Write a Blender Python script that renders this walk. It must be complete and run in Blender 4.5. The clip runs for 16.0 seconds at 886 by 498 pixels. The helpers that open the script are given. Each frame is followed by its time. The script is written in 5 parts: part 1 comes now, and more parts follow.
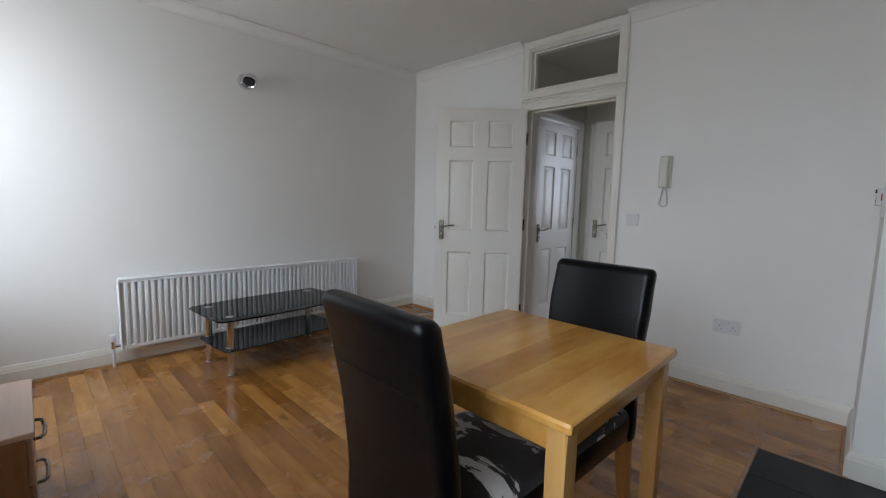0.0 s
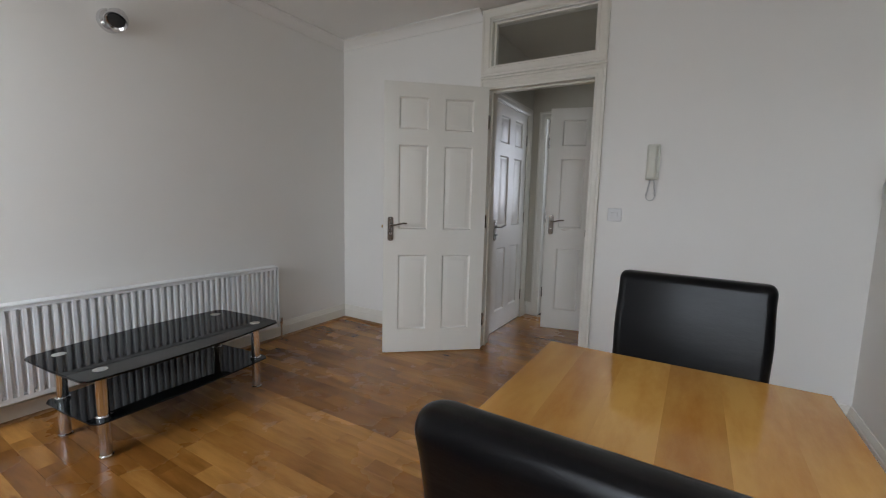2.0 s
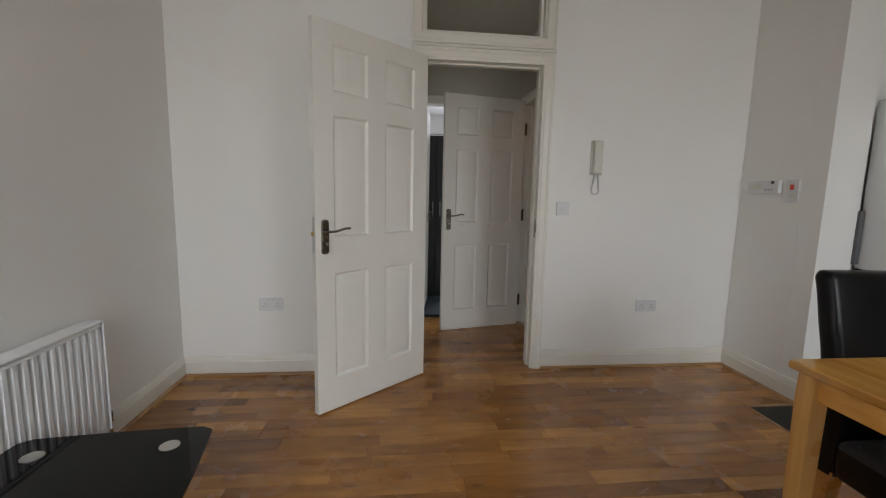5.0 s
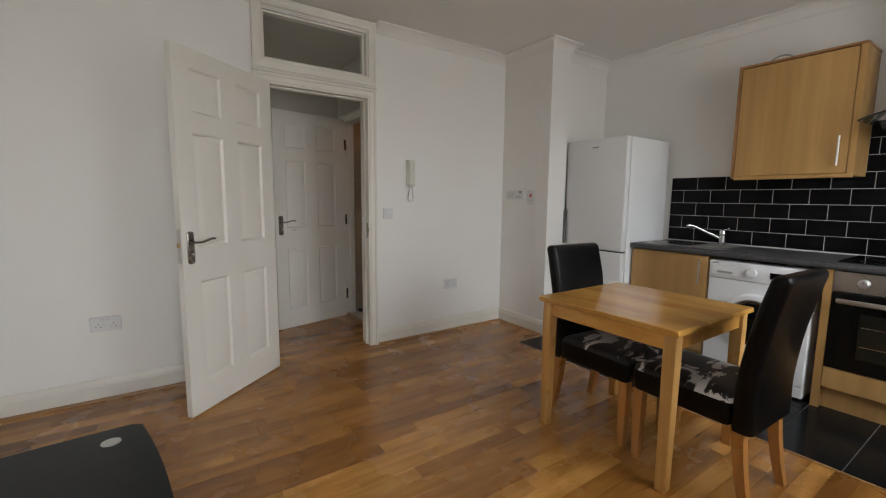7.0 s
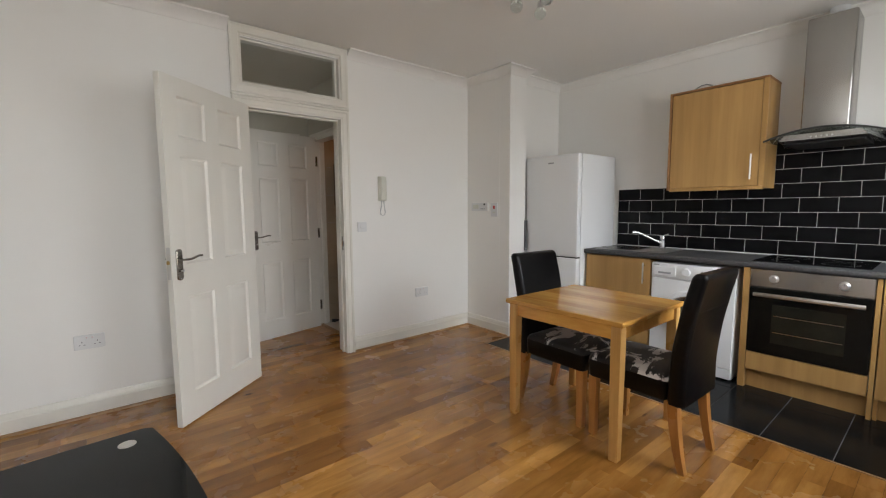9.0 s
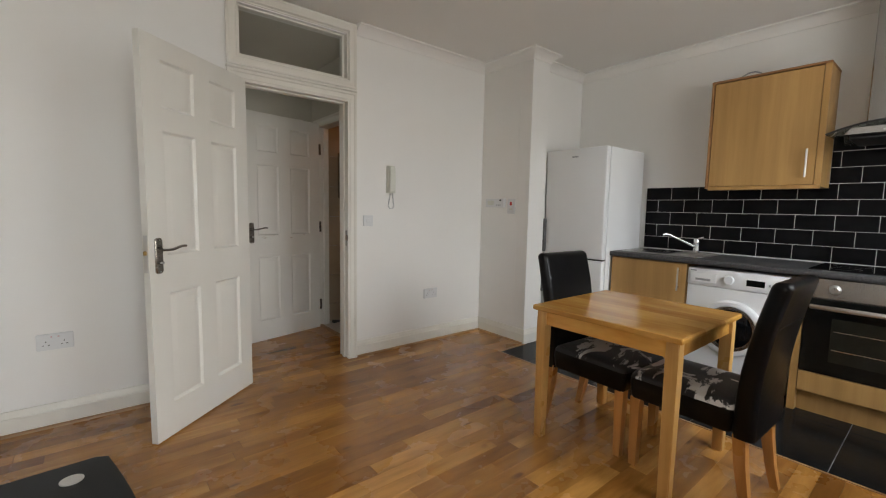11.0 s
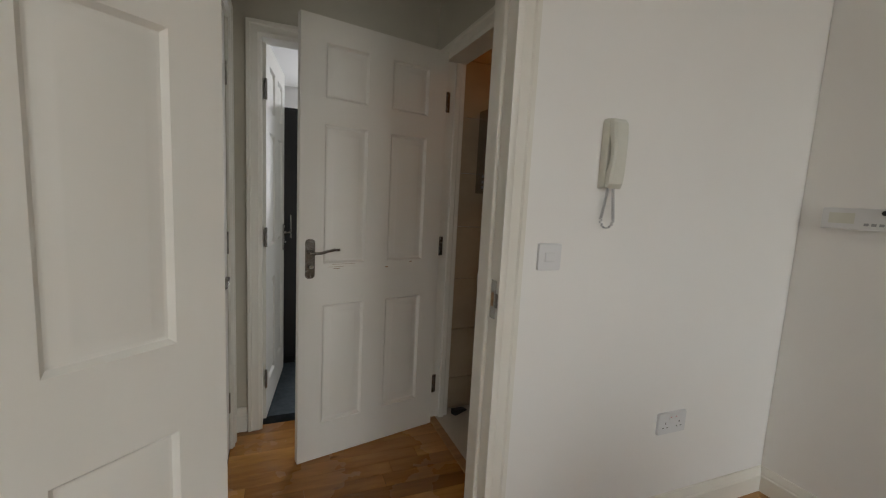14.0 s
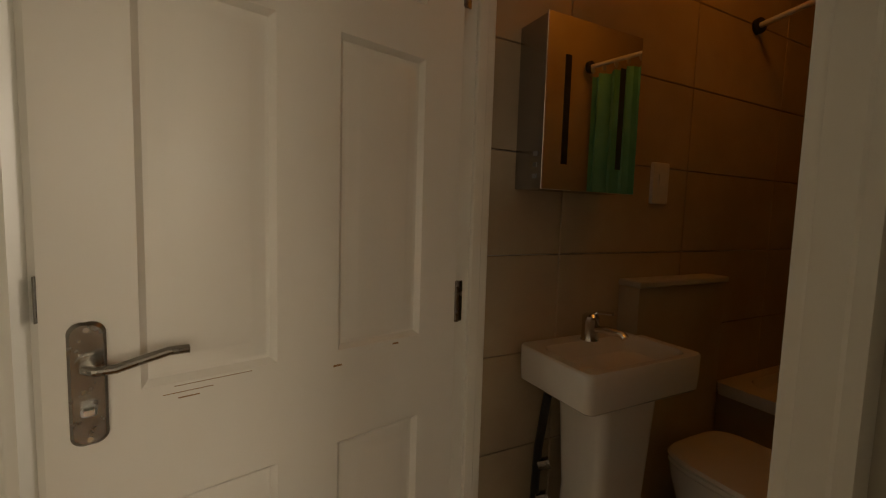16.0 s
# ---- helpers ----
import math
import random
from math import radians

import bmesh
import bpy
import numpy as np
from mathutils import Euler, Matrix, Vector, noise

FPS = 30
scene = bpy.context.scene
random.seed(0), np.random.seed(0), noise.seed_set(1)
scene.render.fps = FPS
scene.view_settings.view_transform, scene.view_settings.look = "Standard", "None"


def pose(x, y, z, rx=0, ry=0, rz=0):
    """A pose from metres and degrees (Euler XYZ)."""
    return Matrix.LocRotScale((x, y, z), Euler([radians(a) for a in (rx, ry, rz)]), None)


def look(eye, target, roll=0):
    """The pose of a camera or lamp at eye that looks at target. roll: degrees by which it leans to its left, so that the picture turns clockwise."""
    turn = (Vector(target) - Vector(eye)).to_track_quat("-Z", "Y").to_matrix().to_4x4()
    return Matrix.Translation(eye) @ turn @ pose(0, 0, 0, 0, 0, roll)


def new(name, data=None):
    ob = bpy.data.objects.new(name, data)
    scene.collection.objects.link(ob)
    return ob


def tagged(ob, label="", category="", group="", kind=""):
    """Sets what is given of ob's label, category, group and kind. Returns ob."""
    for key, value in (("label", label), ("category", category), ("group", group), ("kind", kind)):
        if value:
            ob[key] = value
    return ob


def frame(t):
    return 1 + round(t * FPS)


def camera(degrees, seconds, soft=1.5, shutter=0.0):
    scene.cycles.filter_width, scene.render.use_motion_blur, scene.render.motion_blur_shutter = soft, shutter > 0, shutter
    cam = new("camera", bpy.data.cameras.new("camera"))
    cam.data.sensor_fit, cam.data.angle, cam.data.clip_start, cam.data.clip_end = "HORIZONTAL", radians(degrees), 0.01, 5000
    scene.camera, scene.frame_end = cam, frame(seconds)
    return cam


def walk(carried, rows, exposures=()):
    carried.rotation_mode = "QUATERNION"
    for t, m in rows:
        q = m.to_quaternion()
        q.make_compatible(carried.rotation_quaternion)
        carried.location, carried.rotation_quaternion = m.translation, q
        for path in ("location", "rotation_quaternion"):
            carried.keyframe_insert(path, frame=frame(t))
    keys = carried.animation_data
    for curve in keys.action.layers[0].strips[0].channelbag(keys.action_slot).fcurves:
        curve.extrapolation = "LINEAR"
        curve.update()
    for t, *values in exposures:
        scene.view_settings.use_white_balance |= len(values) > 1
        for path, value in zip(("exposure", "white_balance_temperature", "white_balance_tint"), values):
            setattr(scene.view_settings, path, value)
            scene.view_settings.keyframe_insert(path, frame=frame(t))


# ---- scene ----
cam = camera(93.0, 16.0, soft=1.15)
PATH = [
    (0, (0.003, 0.441, 1.19), (-1.399, 1.849, 0.967), 1.4),
    (0.5, (-0.07, 0.443, 1.17), (-1.467, 1.843, 0.874), 3.4),
    (1, (-0.28, 0.47, 1.19), (-1.569, 1.978, 0.931), 1.7),
    (1.5, (-0.485, 0.516, 1.144), (-1.532, 2.198, 0.869), 2.8),
    (2, (-0.728, 0.636, 1.174), (-1.75, 2.339, 0.936), 1.4),
    (2.5, (-0.972, 0.704, 1.169), (-1.918, 2.446, 0.9), 2.7),
    (3, (-1.209, 0.774, 1.177), (-1.962, 2.605, 0.891), 0.3),
    (3.2, (-1.282, 0.828, 1.175), (-1.984, 2.681, 0.905), 0.8),
    (5.3, (-2.377, 0.907, 1.178), (-1.826, 2.812, 0.92), 1.3),
    (5.5, (-2.426, 0.847, 1.194), (-1.634, 2.661, 0.907), 1.6),
    (6, (-2.55, 0.687, 1.2), (-1.537, 2.401, 1.001), 0.0),
    (6.5, (-2.652, 0.523, 1.204), (-1.644, 2.233, 0.957), -0.3),
    (7, (-2.785, 0.462, 1.223), (-1.665, 2.101, 0.984), 0.6),
    (7.5, (-2.925, 0.402, 1.236), (-1.634, 1.917, 1.037), 0.6),
    (8, (-2.96, 0.312, 1.269), (-1.685, 1.839, 1.058), 0.2),
    (8.5, (-3.012, 0.317, 1.26), (-1.727, 1.841, 1.094), -0.6),
    (8.7, (-2.997, 0.303, 1.26), (-1.738, 1.845, 1.073), -0.4),
    (10.8, (-2.951, 0.524, 1.196), (-1.65, 2.029, 0.984), -0.7),
    (11, (-2.857, 0.616, 1.203), (-1.596, 2.156, 1.011), 1.1),
    (11.5, (-2.711, 0.828, 1.213), (-1.645, 2.511, 1.038), 2.2),
    (12, (-2.592, 1.152, 1.241), (-1.497, 2.816, 1.067), 0.0),
    (12.5, (-2.417, 1.447, 1.216), (-1.392, 3.152, 1.012), 0.5),
    (13, (-2.278, 1.797, 1.226), (-1.435, 3.599, 1.019), 2.8),
    (13.5, (-2.161, 2.142, 1.27), (-1.289, 3.931, 1.065), 0.6),
    (14, (-2.0, 2.499, 1.269), (-1.258, 4.339, 1.019), 3.0),
    (14.5, (-1.962, 2.818, 1.215), (-1.288, 4.692, 1.028), 3.0),
    (15, (-1.906, 3.153, 1.22), (-1.106, 4.975, 1.025), 1.5),
    (15.5, (-1.788, 3.441, 1.229), (-1.014, 5.276, 1.046), 1.5),
    (16, (-1.677, 3.679, 1.215), (-0.776, 5.457, 1.05), 1.7),
]
EXPOSURES = [(0.0, -1.27, 5980, 16), (1.0, -1.42, 6030, 16), (1.5, -1.47, 6080, 16), (2.0, -1.20, 6230, 17), (3.0, -1.04, 6330, 17), (5.5, -1.17, 6630, 17), (6.0, -1.2, 6680, 17), (7.0, -1.07, 6680, 17), (8.5, -0.72, 6630, 17), (11.0, -0.82, 6730, 16), (13.5, -1.07, 6880, 16), (14.5, -1.15, 6850, 15), (15.0, -1.3, 6900, 15), (15.5, -1.43, 8350, 17), (16.0, -1.23, 10400, 19)]
walk(cam, [(t, look(eye, target, roll)) for t, eye, target, roll in PATH], EXPOSURES)

# ---- world, sun, large lights ----
SKY_POWER, WINDOW_POWER, BED_POWER, BATH_POWER = 1800.0, (45.0, 37.0), 140.0, 3.3
world = bpy.data.worlds.new("sky")
scene.world = world
world.use_nodes = True
wn = world.node_tree
sky = wn.nodes.new("ShaderNodeTexSky")
sky.sky_type, sky.sun_disc = "NISHITA", False
sky.sun_elevation, sky.sun_rotation = radians(40), radians(150)
wn.links.new(sky.outputs[0], wn.nodes["Background"].inputs[0])
wn.nodes["Background"].inputs[1].default_value = 0.08


def lamp(name, kind, m, power, colour, **kw):
    d = bpy.data.lights.new(name, kind)
    d.energy, d.color = power, colour
    if kind == "AREA":
        d.shape, d.size, d.size_y = "RECTANGLE", kw["sx"], kw["sy"]
        d.spread = radians(kw.get("spread", 180))
    else:
        d.shadow_soft_size = kw.get("radius", 0.05)
    o = new(name, d)
    o.matrix_world = m
    return o


# The bright part of the sky outside, daylight standing in the two window openings, and the bedroom's daylight.
WIN_Z1 = 2.28
WINDOWS = ((-3.42, -2.42, 0.75), (-1.15, 0.25, 0.90))
lamp("sky_daylight", "AREA", look((-1.6, -4.6, 5.0), (-1.6, -0.1, 1.2)), SKY_POWER, (0.74, 0.89, 1.0), sx=12.0, sy=6.0)
for k, (x0, x1, z0) in enumerate(WINDOWS):
    xm, zm = 0.5 * (x0 + x1), 0.5 * (z0 + WIN_Z1)
    lamp("window_daylight", "AREA", look((xm, -0.34, zm), (xm + (-1.3, 0.5)[k], 1.5, zm - 0.75)), WINDOW_POWER[k], (0.93, 0.97, 0.94), sx=x1 - x0, sy=WIN_Z1 - z0, spread=160)
lamp("bedroom_daylight", "AREA", look((-0.2, 7.95, 1.55), (-1.6, 5.0, 1.1)), BED_POWER, (0.84, 0.92, 1.0), sx=1.4, sy=1.3)
lamp("bathroom_bulb", "POINT", pose(-0.25, 4.2, 2.36), BATH_POWER, (1.0, 0.38, 0.06), radius=0.06)


# ---- materials ----
def nodes_of(name):
    m = bpy.data.materials.new(name)
    m.use_nodes = True
    t = m.node_tree
    return m, t, t.nodes["Principled BSDF"]


def ramp(t, fac, stops):
    r = t.nodes.new("ShaderNodeValToRGB")
    while len(r.color_ramp.elements) < len(stops):
        r.color_ramp.elements.new(0.5)
    for e, (p, c) in zip(r.color_ramp.elements, stops):
        e.position, e.color = p, (*c, 1)
    t.links.new(fac, r.inputs[0])
    return r.outputs[0]


def noise_tex(t, vec, scale, detail=4.0, rough=0.55):
    n = t.nodes.new("ShaderNodeTexNoise")
    n.inputs["Scale"].default_value, n.inputs["Detail"].default_value, n.inputs["Roughness"].default_value = scale, detail, rough
    if vec is not None:
        t.links.new(vec, n.inputs["Vector"])
    return n.outputs["Fac"]


def bump(t, b, height, strength, distance=0.002):
    n = t.nodes.new("ShaderNodeBump")
    n.inputs["Strength"].default_value, n.inputs["Distance"].default_value = strength, distance
    t.links.new(height, n.inputs["Height"])
    t.links.new(n.outputs[0], b.inputs["Normal"])


def coords(t, kind="Object", scale=(1, 1, 1), shift=True):
    c = t.nodes.new("ShaderNodeTexCoord").outputs[kind] if kind != "World" else t.nodes.new("ShaderNodeNewGeometry").outputs["Position"]
    mp = t.nodes.new("ShaderNodeMapping")
    mp.inputs["Scale"].default_value = scale
    t.links.new(c, mp.inputs["Vector"])
    if shift:
        inf = t.nodes.new("ShaderNodeObjectInfo")
        k = t.nodes.new("ShaderNodeMath")
        k.operation, k.inputs[1].default_value = "MULTIPLY", 37.0
        t.links.new(inf.outputs["Random"], k.inputs[0])
        t.links.new(k.outputs[0], mp.inputs["Location"])
    return mp.outputs[0]


def surface(name, c1, c2, scale=6.0, rough=0.5, rough2=None, bump_s=0.0, bump_scale=60.0, metal=0.0, coat=0.0, space="World", stretch=(1, 1, 1), spec=0.5):
    """Two tones mixed by a broad noise, with fine relief and uneven gloss."""
    m, t, b = nodes_of(name)
    v = coords(t, space, stretch, shift=space != "World")
    big = noise_tex(t, v, scale, 5)
    t.links.new(ramp(t, big, [(0.35, c1), (0.68, c2)]), b.inputs["Base Color"])
    r2 = rough if rough2 is None else rough2
    fine = noise_tex(t, v, scale * 4.3, 3)
    t.links.new(ramp(t, fine, [(0.3, (rough,) * 3), (0.7, (r2,) * 3)]), b.inputs["Roughness"])
    b.inputs["Metallic"].default_value = metal
    b.inputs["Coat Weight"].default_value = coat
    b.inputs["Coat Roughness"].default_value = 0.12
    b.inputs["Specular IOR Level"].default_value = spec
    if bump_s:
        bump(t, b, noise_tex(t, v, bump_scale, 4), bump_s)
    return m


def wood(name, dark, light, along, rough=0.32, coat=0.25, vary=None, fine=26.0, knots=True, stretch=0.055):
    """Straight-grained wood; the grain runs along axis 'along' of the world. vary: tones picked piece by piece."""
    m, t, b = nodes_of(name)
    sc = [fine, fine, fine]
    sc[along] = fine * stretch
    v = coords(t, "World" if vary else "Object", sc)
    g = noise_tex(t, v, 1.0, 6, 0.62)
    v2 = coords(t, "World" if vary else "Object", [s * 0.22 for s in sc])
    g2 = noise_tex(t, v2, 1.3, 3, 0.5)
    grain = ramp(t, g, [(0.30, dark), (0.62, light)])
    broad = ramp(t, g2, [(0.32, (0.72, 0.68, 0.62)), (0.66, (1.0, 1.0, 1.0))])
    mx = t.nodes.new("ShaderNodeMix")
    mx.data_type, mx.blend_type = "RGBA", "MULTIPLY"
    mx.inputs[0].default_value = 0.8
    t.links.new(grain, mx.inputs["A"])
    t.links.new(broad, mx.inputs["B"])
    out = mx.outputs["Result"]
    if vary:
        inf = t.nodes.new("ShaderNodeObjectInfo")
        tone = ramp(t, inf.outputs["Random"], vary)
        m2 = t.nodes.new("ShaderNodeMix")
        m2.data_type, m2.blend_type = "RGBA", "MULTIPLY"
        m2.inputs[0].default_value = 1.0
        t.links.new(out, m2.inputs["A"])
        t.links.new(tone, m2.inputs["B"])
        out = m2.outputs["Result"]
        if knots:
            spots = noise_tex(t, coords(t, "World", (5.0, 11.0, 1)), 1.0, 2, 0.4)
            k = ramp(t, spots, [(0.225, (0.22, 0.14, 0.09)), (0.285, (1, 1, 1))])
            m3 = t.nodes.new("ShaderNodeMix")
            m3.data_type, m3.blend_type = "RGBA", "MULTIPLY"
            m3.inputs[0].default_value = 0.75
            t.links.new(out, m3.inputs["A"])
            t.links.new(k, m3.inputs["B"])
            out = m3.outputs["Result"]
    t.links.new(out, b.inputs["Base Color"])
    smear = noise_tex(t, coords(t, "World", (3, 3, 3), False), 1.0, 4)
    t.links.new(ramp(t, smear, [(0.3, (rough * 0.75,) * 3), (0.7, (rough * 1.25,) * 3)]), b.inputs["Roughness"])
    b.inputs["Coat Weight"].default_value, b.inputs["Coat Roughness"].default_value = coat, 0.16
    bump(t, b, g, 0.06, 0.001)
    return m


def glass(name, tint, rough=0.0):
    m, t, b = nodes_of(name)
    b.inputs["Base Color"].default_value = (*tint, 1)
    b.inputs["Roughness"].default_value = rough
    b.inputs["Transmission Weight"].default_value = 1.0
    b.inputs["IOR"].default_value = 1.5
    return m


def leather_mat():
    m, t, b = nodes_of("black_leather")
    v = coords(t, "Object", (1, 1, 1), False)
    t.links.new(ramp(t, noise_tex(t, v, 5, 3), [(0.3, (0.0024, 0.0023, 0.0026)), (0.7, (0.0040, 0.0038, 0.0042))]), b.inputs["Base Color"])
    b.inputs["Roughness"].default_value = 0.28
    b.inputs["Specular IOR Level"].default_value = 0.22
    bump(t, b, noise_tex(t, coords(t, "Object", (1, 1, 2.6), False), 13, 4, 0.6), 0.24, 0.004)
    return m


def cowhide_mat():
    m, t, b = nodes_of("cowhide")
    v = coords(t, "World", (1, 1, 1), False)
    w = noise_tex(t, coords(t, "World", (0.80, 1.10, 1), False), 6.2, 7, 0.62)
    w.node.inputs["Distortion"].default_value = 0.9
    t.links.new(ramp(t, w, [(0.530, (0.007, 0.006, 0.006)), (0.546, (0.62, 0.60, 0.57))]), b.inputs["Base Color"])
    b.inputs["Roughness"].default_value = 0.55
    b.inputs["Sheen Weight"].default_value = 0.15
    bump(t, b, noise_tex(t, coords(t, "World", (60, 260, 60), False), 1.0, 3), 0.35, 0.002)
    return m


WALL = surface("white_emulsion", (0.80, 0.786, 0.752), (0.825, 0.811, 0.777), 0.9, 0.55, 0.62, 0.05, 160)
CEIL = surface("ceiling_paint", (0.79, 0.77, 0.735), (0.815, 0.795, 0.76), 0.9, 0.8, 0.9, 0.08, 120)
# Cream toned down, so part of the lobby's dimness sits in the paint colour.
HALL_DIMMED = surface("hall_emulsion_dimmed", (0.52, 0.49, 0.41), (0.60, 0.57, 0.49), 1.1, 0.7, 0.85, 0.08, 120)
TRIM = surface("cream_gloss", (0.71, 0.685, 0.61), (0.77, 0.745, 0.68), 2.2, 0.31, 0.36, 0.05, 55)
DOORP = surface("white_satin_gloss", (0.74, 0.72, 0.655), (0.80, 0.785, 0.73), 1.7, 0.36, 0.38, 0.02, 38, stretch=(1, 1, 0.25))
BOARD = wood("oak_board", (0.265, 0.108, 0.018), (0.470, 0.222, 0.054), 0, 0.26, 0.22,
             [(0.0, (0.58, 0.50, 0.41)), (0.12, (0.75, 0.68, 0.57)), (0.40, (0.90, 0.86, 0.79)), (0.72, (1.03, 1.02, 1.0)), (1.0, (1.34, 1.42, 1.50))], fine=15.0, stretch=0.17)
BOARD.node_tree.nodes["Principled BSDF"].inputs["Specular IOR Level"].default_value = 0.42
BEAD = wood("oak_bead", (0.24, 0.12, 0.045), (0.40, 0.22, 0.09), 0, 0.4, 0.1)
JOINT = surface("dark_joint", (0.02, 0.012, 0.008), (0.035, 0.02, 0.012), 8, 0.9)
BIRCH = wood("varnished_beech", (0.56, 0.245, 0.045), (0.74, 0.405, 0.100), 1, 0.20, 0.3, [(0.0, (0.94, 0.90, 0.85)), (0.35, (0.98, 0.96, 0.93)), (0.7, (1.01, 1.01, 1.0)), (1.0, (1.05, 1.06, 1.06))], fine=11, knots=False, stretch=0.26)
BIRCH_LEG = wood("varnished_beech_leg", (0.55, 0.28, 0.075), (0.68, 0.395, 0.13), 2, 0.3, 0.15, fine=20)
CHAIRLEG = wood("orange_stained_beech", (0.40, 0.165, 0.040), (0.54, 0.245, 0.068), 2, 0.3, 0.15, fine=24)
CARCASS = wood("beech_laminate", (0.45, 0.255, 0.085), (0.51, 0.30, 0.108), 2, 0.42, 0.0, fine=30)
EDGING = wood("reddish_beech_edging", (0.32, 0.15, 0.055), (0.38, 0.19, 0.075), 1, 0.42, 0.0, fine=30)
DRESSER = wood("cherry_laminate", (0.24, 0.105, 0.042), (0.32, 0.15, 0.064), 2, 0.4, 0.0)
DRESTOP = wood("pale_cherry_laminate", (0.46, 0.29, 0.20), (0.54, 0.36, 0.255), 0, 0.35, 0.1)
LEATHER, COWHIDE = leather_mat(), cowhide_mat()
CHROME = surface("chrome", (0.66, 0.66, 0.67), (0.74, 0.74, 0.75), 9, 0.10, 0.20, metal=1.0)
NICKEL = surface("satin_nickel", (0.23, 0.212, 0.19), (0.31, 0.29, 0.262), 14, 0.20, 0.30, metal=1.0)
BRASS = surface("dull_brass", (0.36, 0.24, 0.09), (0.48, 0.33, 0.14), 12, 0.35, 0.5, metal=1.0)
STEEL = surface("brushed_steel", (0.40, 0.392, 0.376), (0.47, 0.46, 0.443), 5, 0.27, metal=1.0, stretch=(1, 1, 0.08))
HANDLE = surface("satin_steel", (0.60, 0.59, 0.575), (0.66, 0.65, 0.635), 5, 0.30, 0.34, metal=1.0)
WHITE = surface("white_enamel", (0.76, 0.77, 0.775), (0.785, 0.795, 0.80), 0.7, 0.31)
PLASTIC = surface("white_plastic", (0.665, 0.668, 0.665), (0.715, 0.718, 0.712), 10, 0.35, 0.45)
CREAMPL = surface("cream_plastic", (0.60, 0.60, 0.52), (0.66, 0.655, 0.58), 10, 0.3, 0.4)
GREYPL = surface("grey_plastic", (0.28, 0.29, 0.30), (0.34, 0.35, 0.36), 10, 0.4)
DARKPL = surface("dark_grey_plastic", (0.09, 0.09, 0.092), (0.13, 0.13, 0.132), 10, 0.4)
REDPL = surface("red_plastic", (0.55, 0.03, 0.02), (0.62, 0.05, 0.03), 10, 0.35)
BLACKPL = surface("black_plastic", (0.015, 0.015, 0.016), (0.025, 0.025, 0.026), 12, 0.35, 0.5)
BLACKGL = surface("black_glass", (0.004, 0.0045, 0.005), (0.006, 0.0065, 0.007), 4, 0.03, 0.05, spec=0.2)
OVENGL = surface("oven_glass", (0.004, 0.004, 0.0038), (0.007, 0.007, 0.006), 4, 0.05, 0.08, spec=0.15)
BLACKTILE = surface("black_gloss_tile", (0.004, 0.004, 0.0045), (0.008, 0.008, 0.009), 5, 0.10, 0.14, 0.02, 30, spec=0.10)
FLOORTILE = surface("black_floor_tile", (0.006, 0.007, 0.008), (0.011, 0.013, 0.015), 3, 0.18, 0.26, 0.03, 45, spec=0.14)
GROUT = surface("pale_grout", (0.50, 0.49, 0.475), (0.60, 0.59, 0.57), 14, 0.9)
DARKGROUT = surface("grey_grout", (0.20, 0.20, 0.20), (0.30, 0.30, 0.29), 14, 0.9)
WORKTOP = surface("speckled_grey_laminate", (0.038, 0.038, 0.042), (0.105, 0.105, 0.108), 130, 0.28, 0.4)
BATHTILE = surface("beige_tile", (0.42, 0.33, 0.23), (0.52, 0.42, 0.30), 2.5, 0.24)
BATHFLOOR = surface("pale_stone_floor", (0.46, 0.42, 0.35), (0.56, 0.52, 0.45), 3, 0.4, 0.55)
CERAMIC = surface("white_ceramic", (0.78, 0.77, 0.74), (0.82, 0.81, 0.78), 2, 0.08, 0.14)
CURTAIN = surface("green_curtain", (0.10, 0.42, 0.30), (0.16, 0.52, 0.38), 5, 0.6, 0.75, 0.1, 60)
CARPET = surface("blue_grey_carpet", (0.035, 0.05, 0.062), (0.06, 0.078, 0.092), 30, 0.95, 1.0, 0.8, 300)
WARDROBE = surface("black_wardrobe", (0.008, 0.008, 0.009), (0.014, 0.014, 0.015), 3, 0.35, 0.5)
MIRROR = surface("mirror_silver", (0.86, 0.87, 0.87), (0.88, 0.89, 0.89), 3, 0.01, 0.02, metal=1.0)
CLEAR = glass("window_glass", (0.95, 0.97, 0.96))
FROST = glass("hood_glass", (0.80, 0.87, 0.86), 0.03)


# ---- mesh helpers ----
def box(bm, x0, x1, y0, y1, z0, z1, bev=0.0, seg=1):
    vs = [bm.verts.new((x, y, z)) for x in (x0, x1) for y in (y0, y1) for z in (z0, z1)]
    fs = [bm.faces.new([vs[i] for i in q]) for q in ((0, 1, 3, 2), (4, 6, 7, 5), (0, 4, 5, 1), (2, 3, 7, 6), (0, 2, 6, 4), (1, 5, 7, 3))]
    if bev:
        es = list({e for f in fs for e in f.edges})
        bmesh.ops.bevel(bm, geom=es, offset=bev, segments=seg, affect="EDGES", profile=0.5)
    return bm


def cyl(bm, r, p0, p1, seg=20, r2=None, cap=True):
    a, b = Vector(p0), Vector(p1)
    m = Matrix.Translation((a + b) / 2) @ (b - a).to_track_quat("Z", "Y").to_matrix().to_4x4()
    bmesh.ops.create_cone(bm, cap_ends=cap, segments=seg, radius1=r, radius2=r if r2 is None else r2, depth=(b - a).length, matrix=m)
    return bm


def ball(bm, r, c, seg=16, squash=(1, 1, 1)):
    bmesh.ops.create_uvsphere(bm, u_segments=seg, v_segments=seg // 2, radius=r, matrix=Matrix.Translation(c) @ Matrix.Diagonal((*squash, 1)))
    return bm


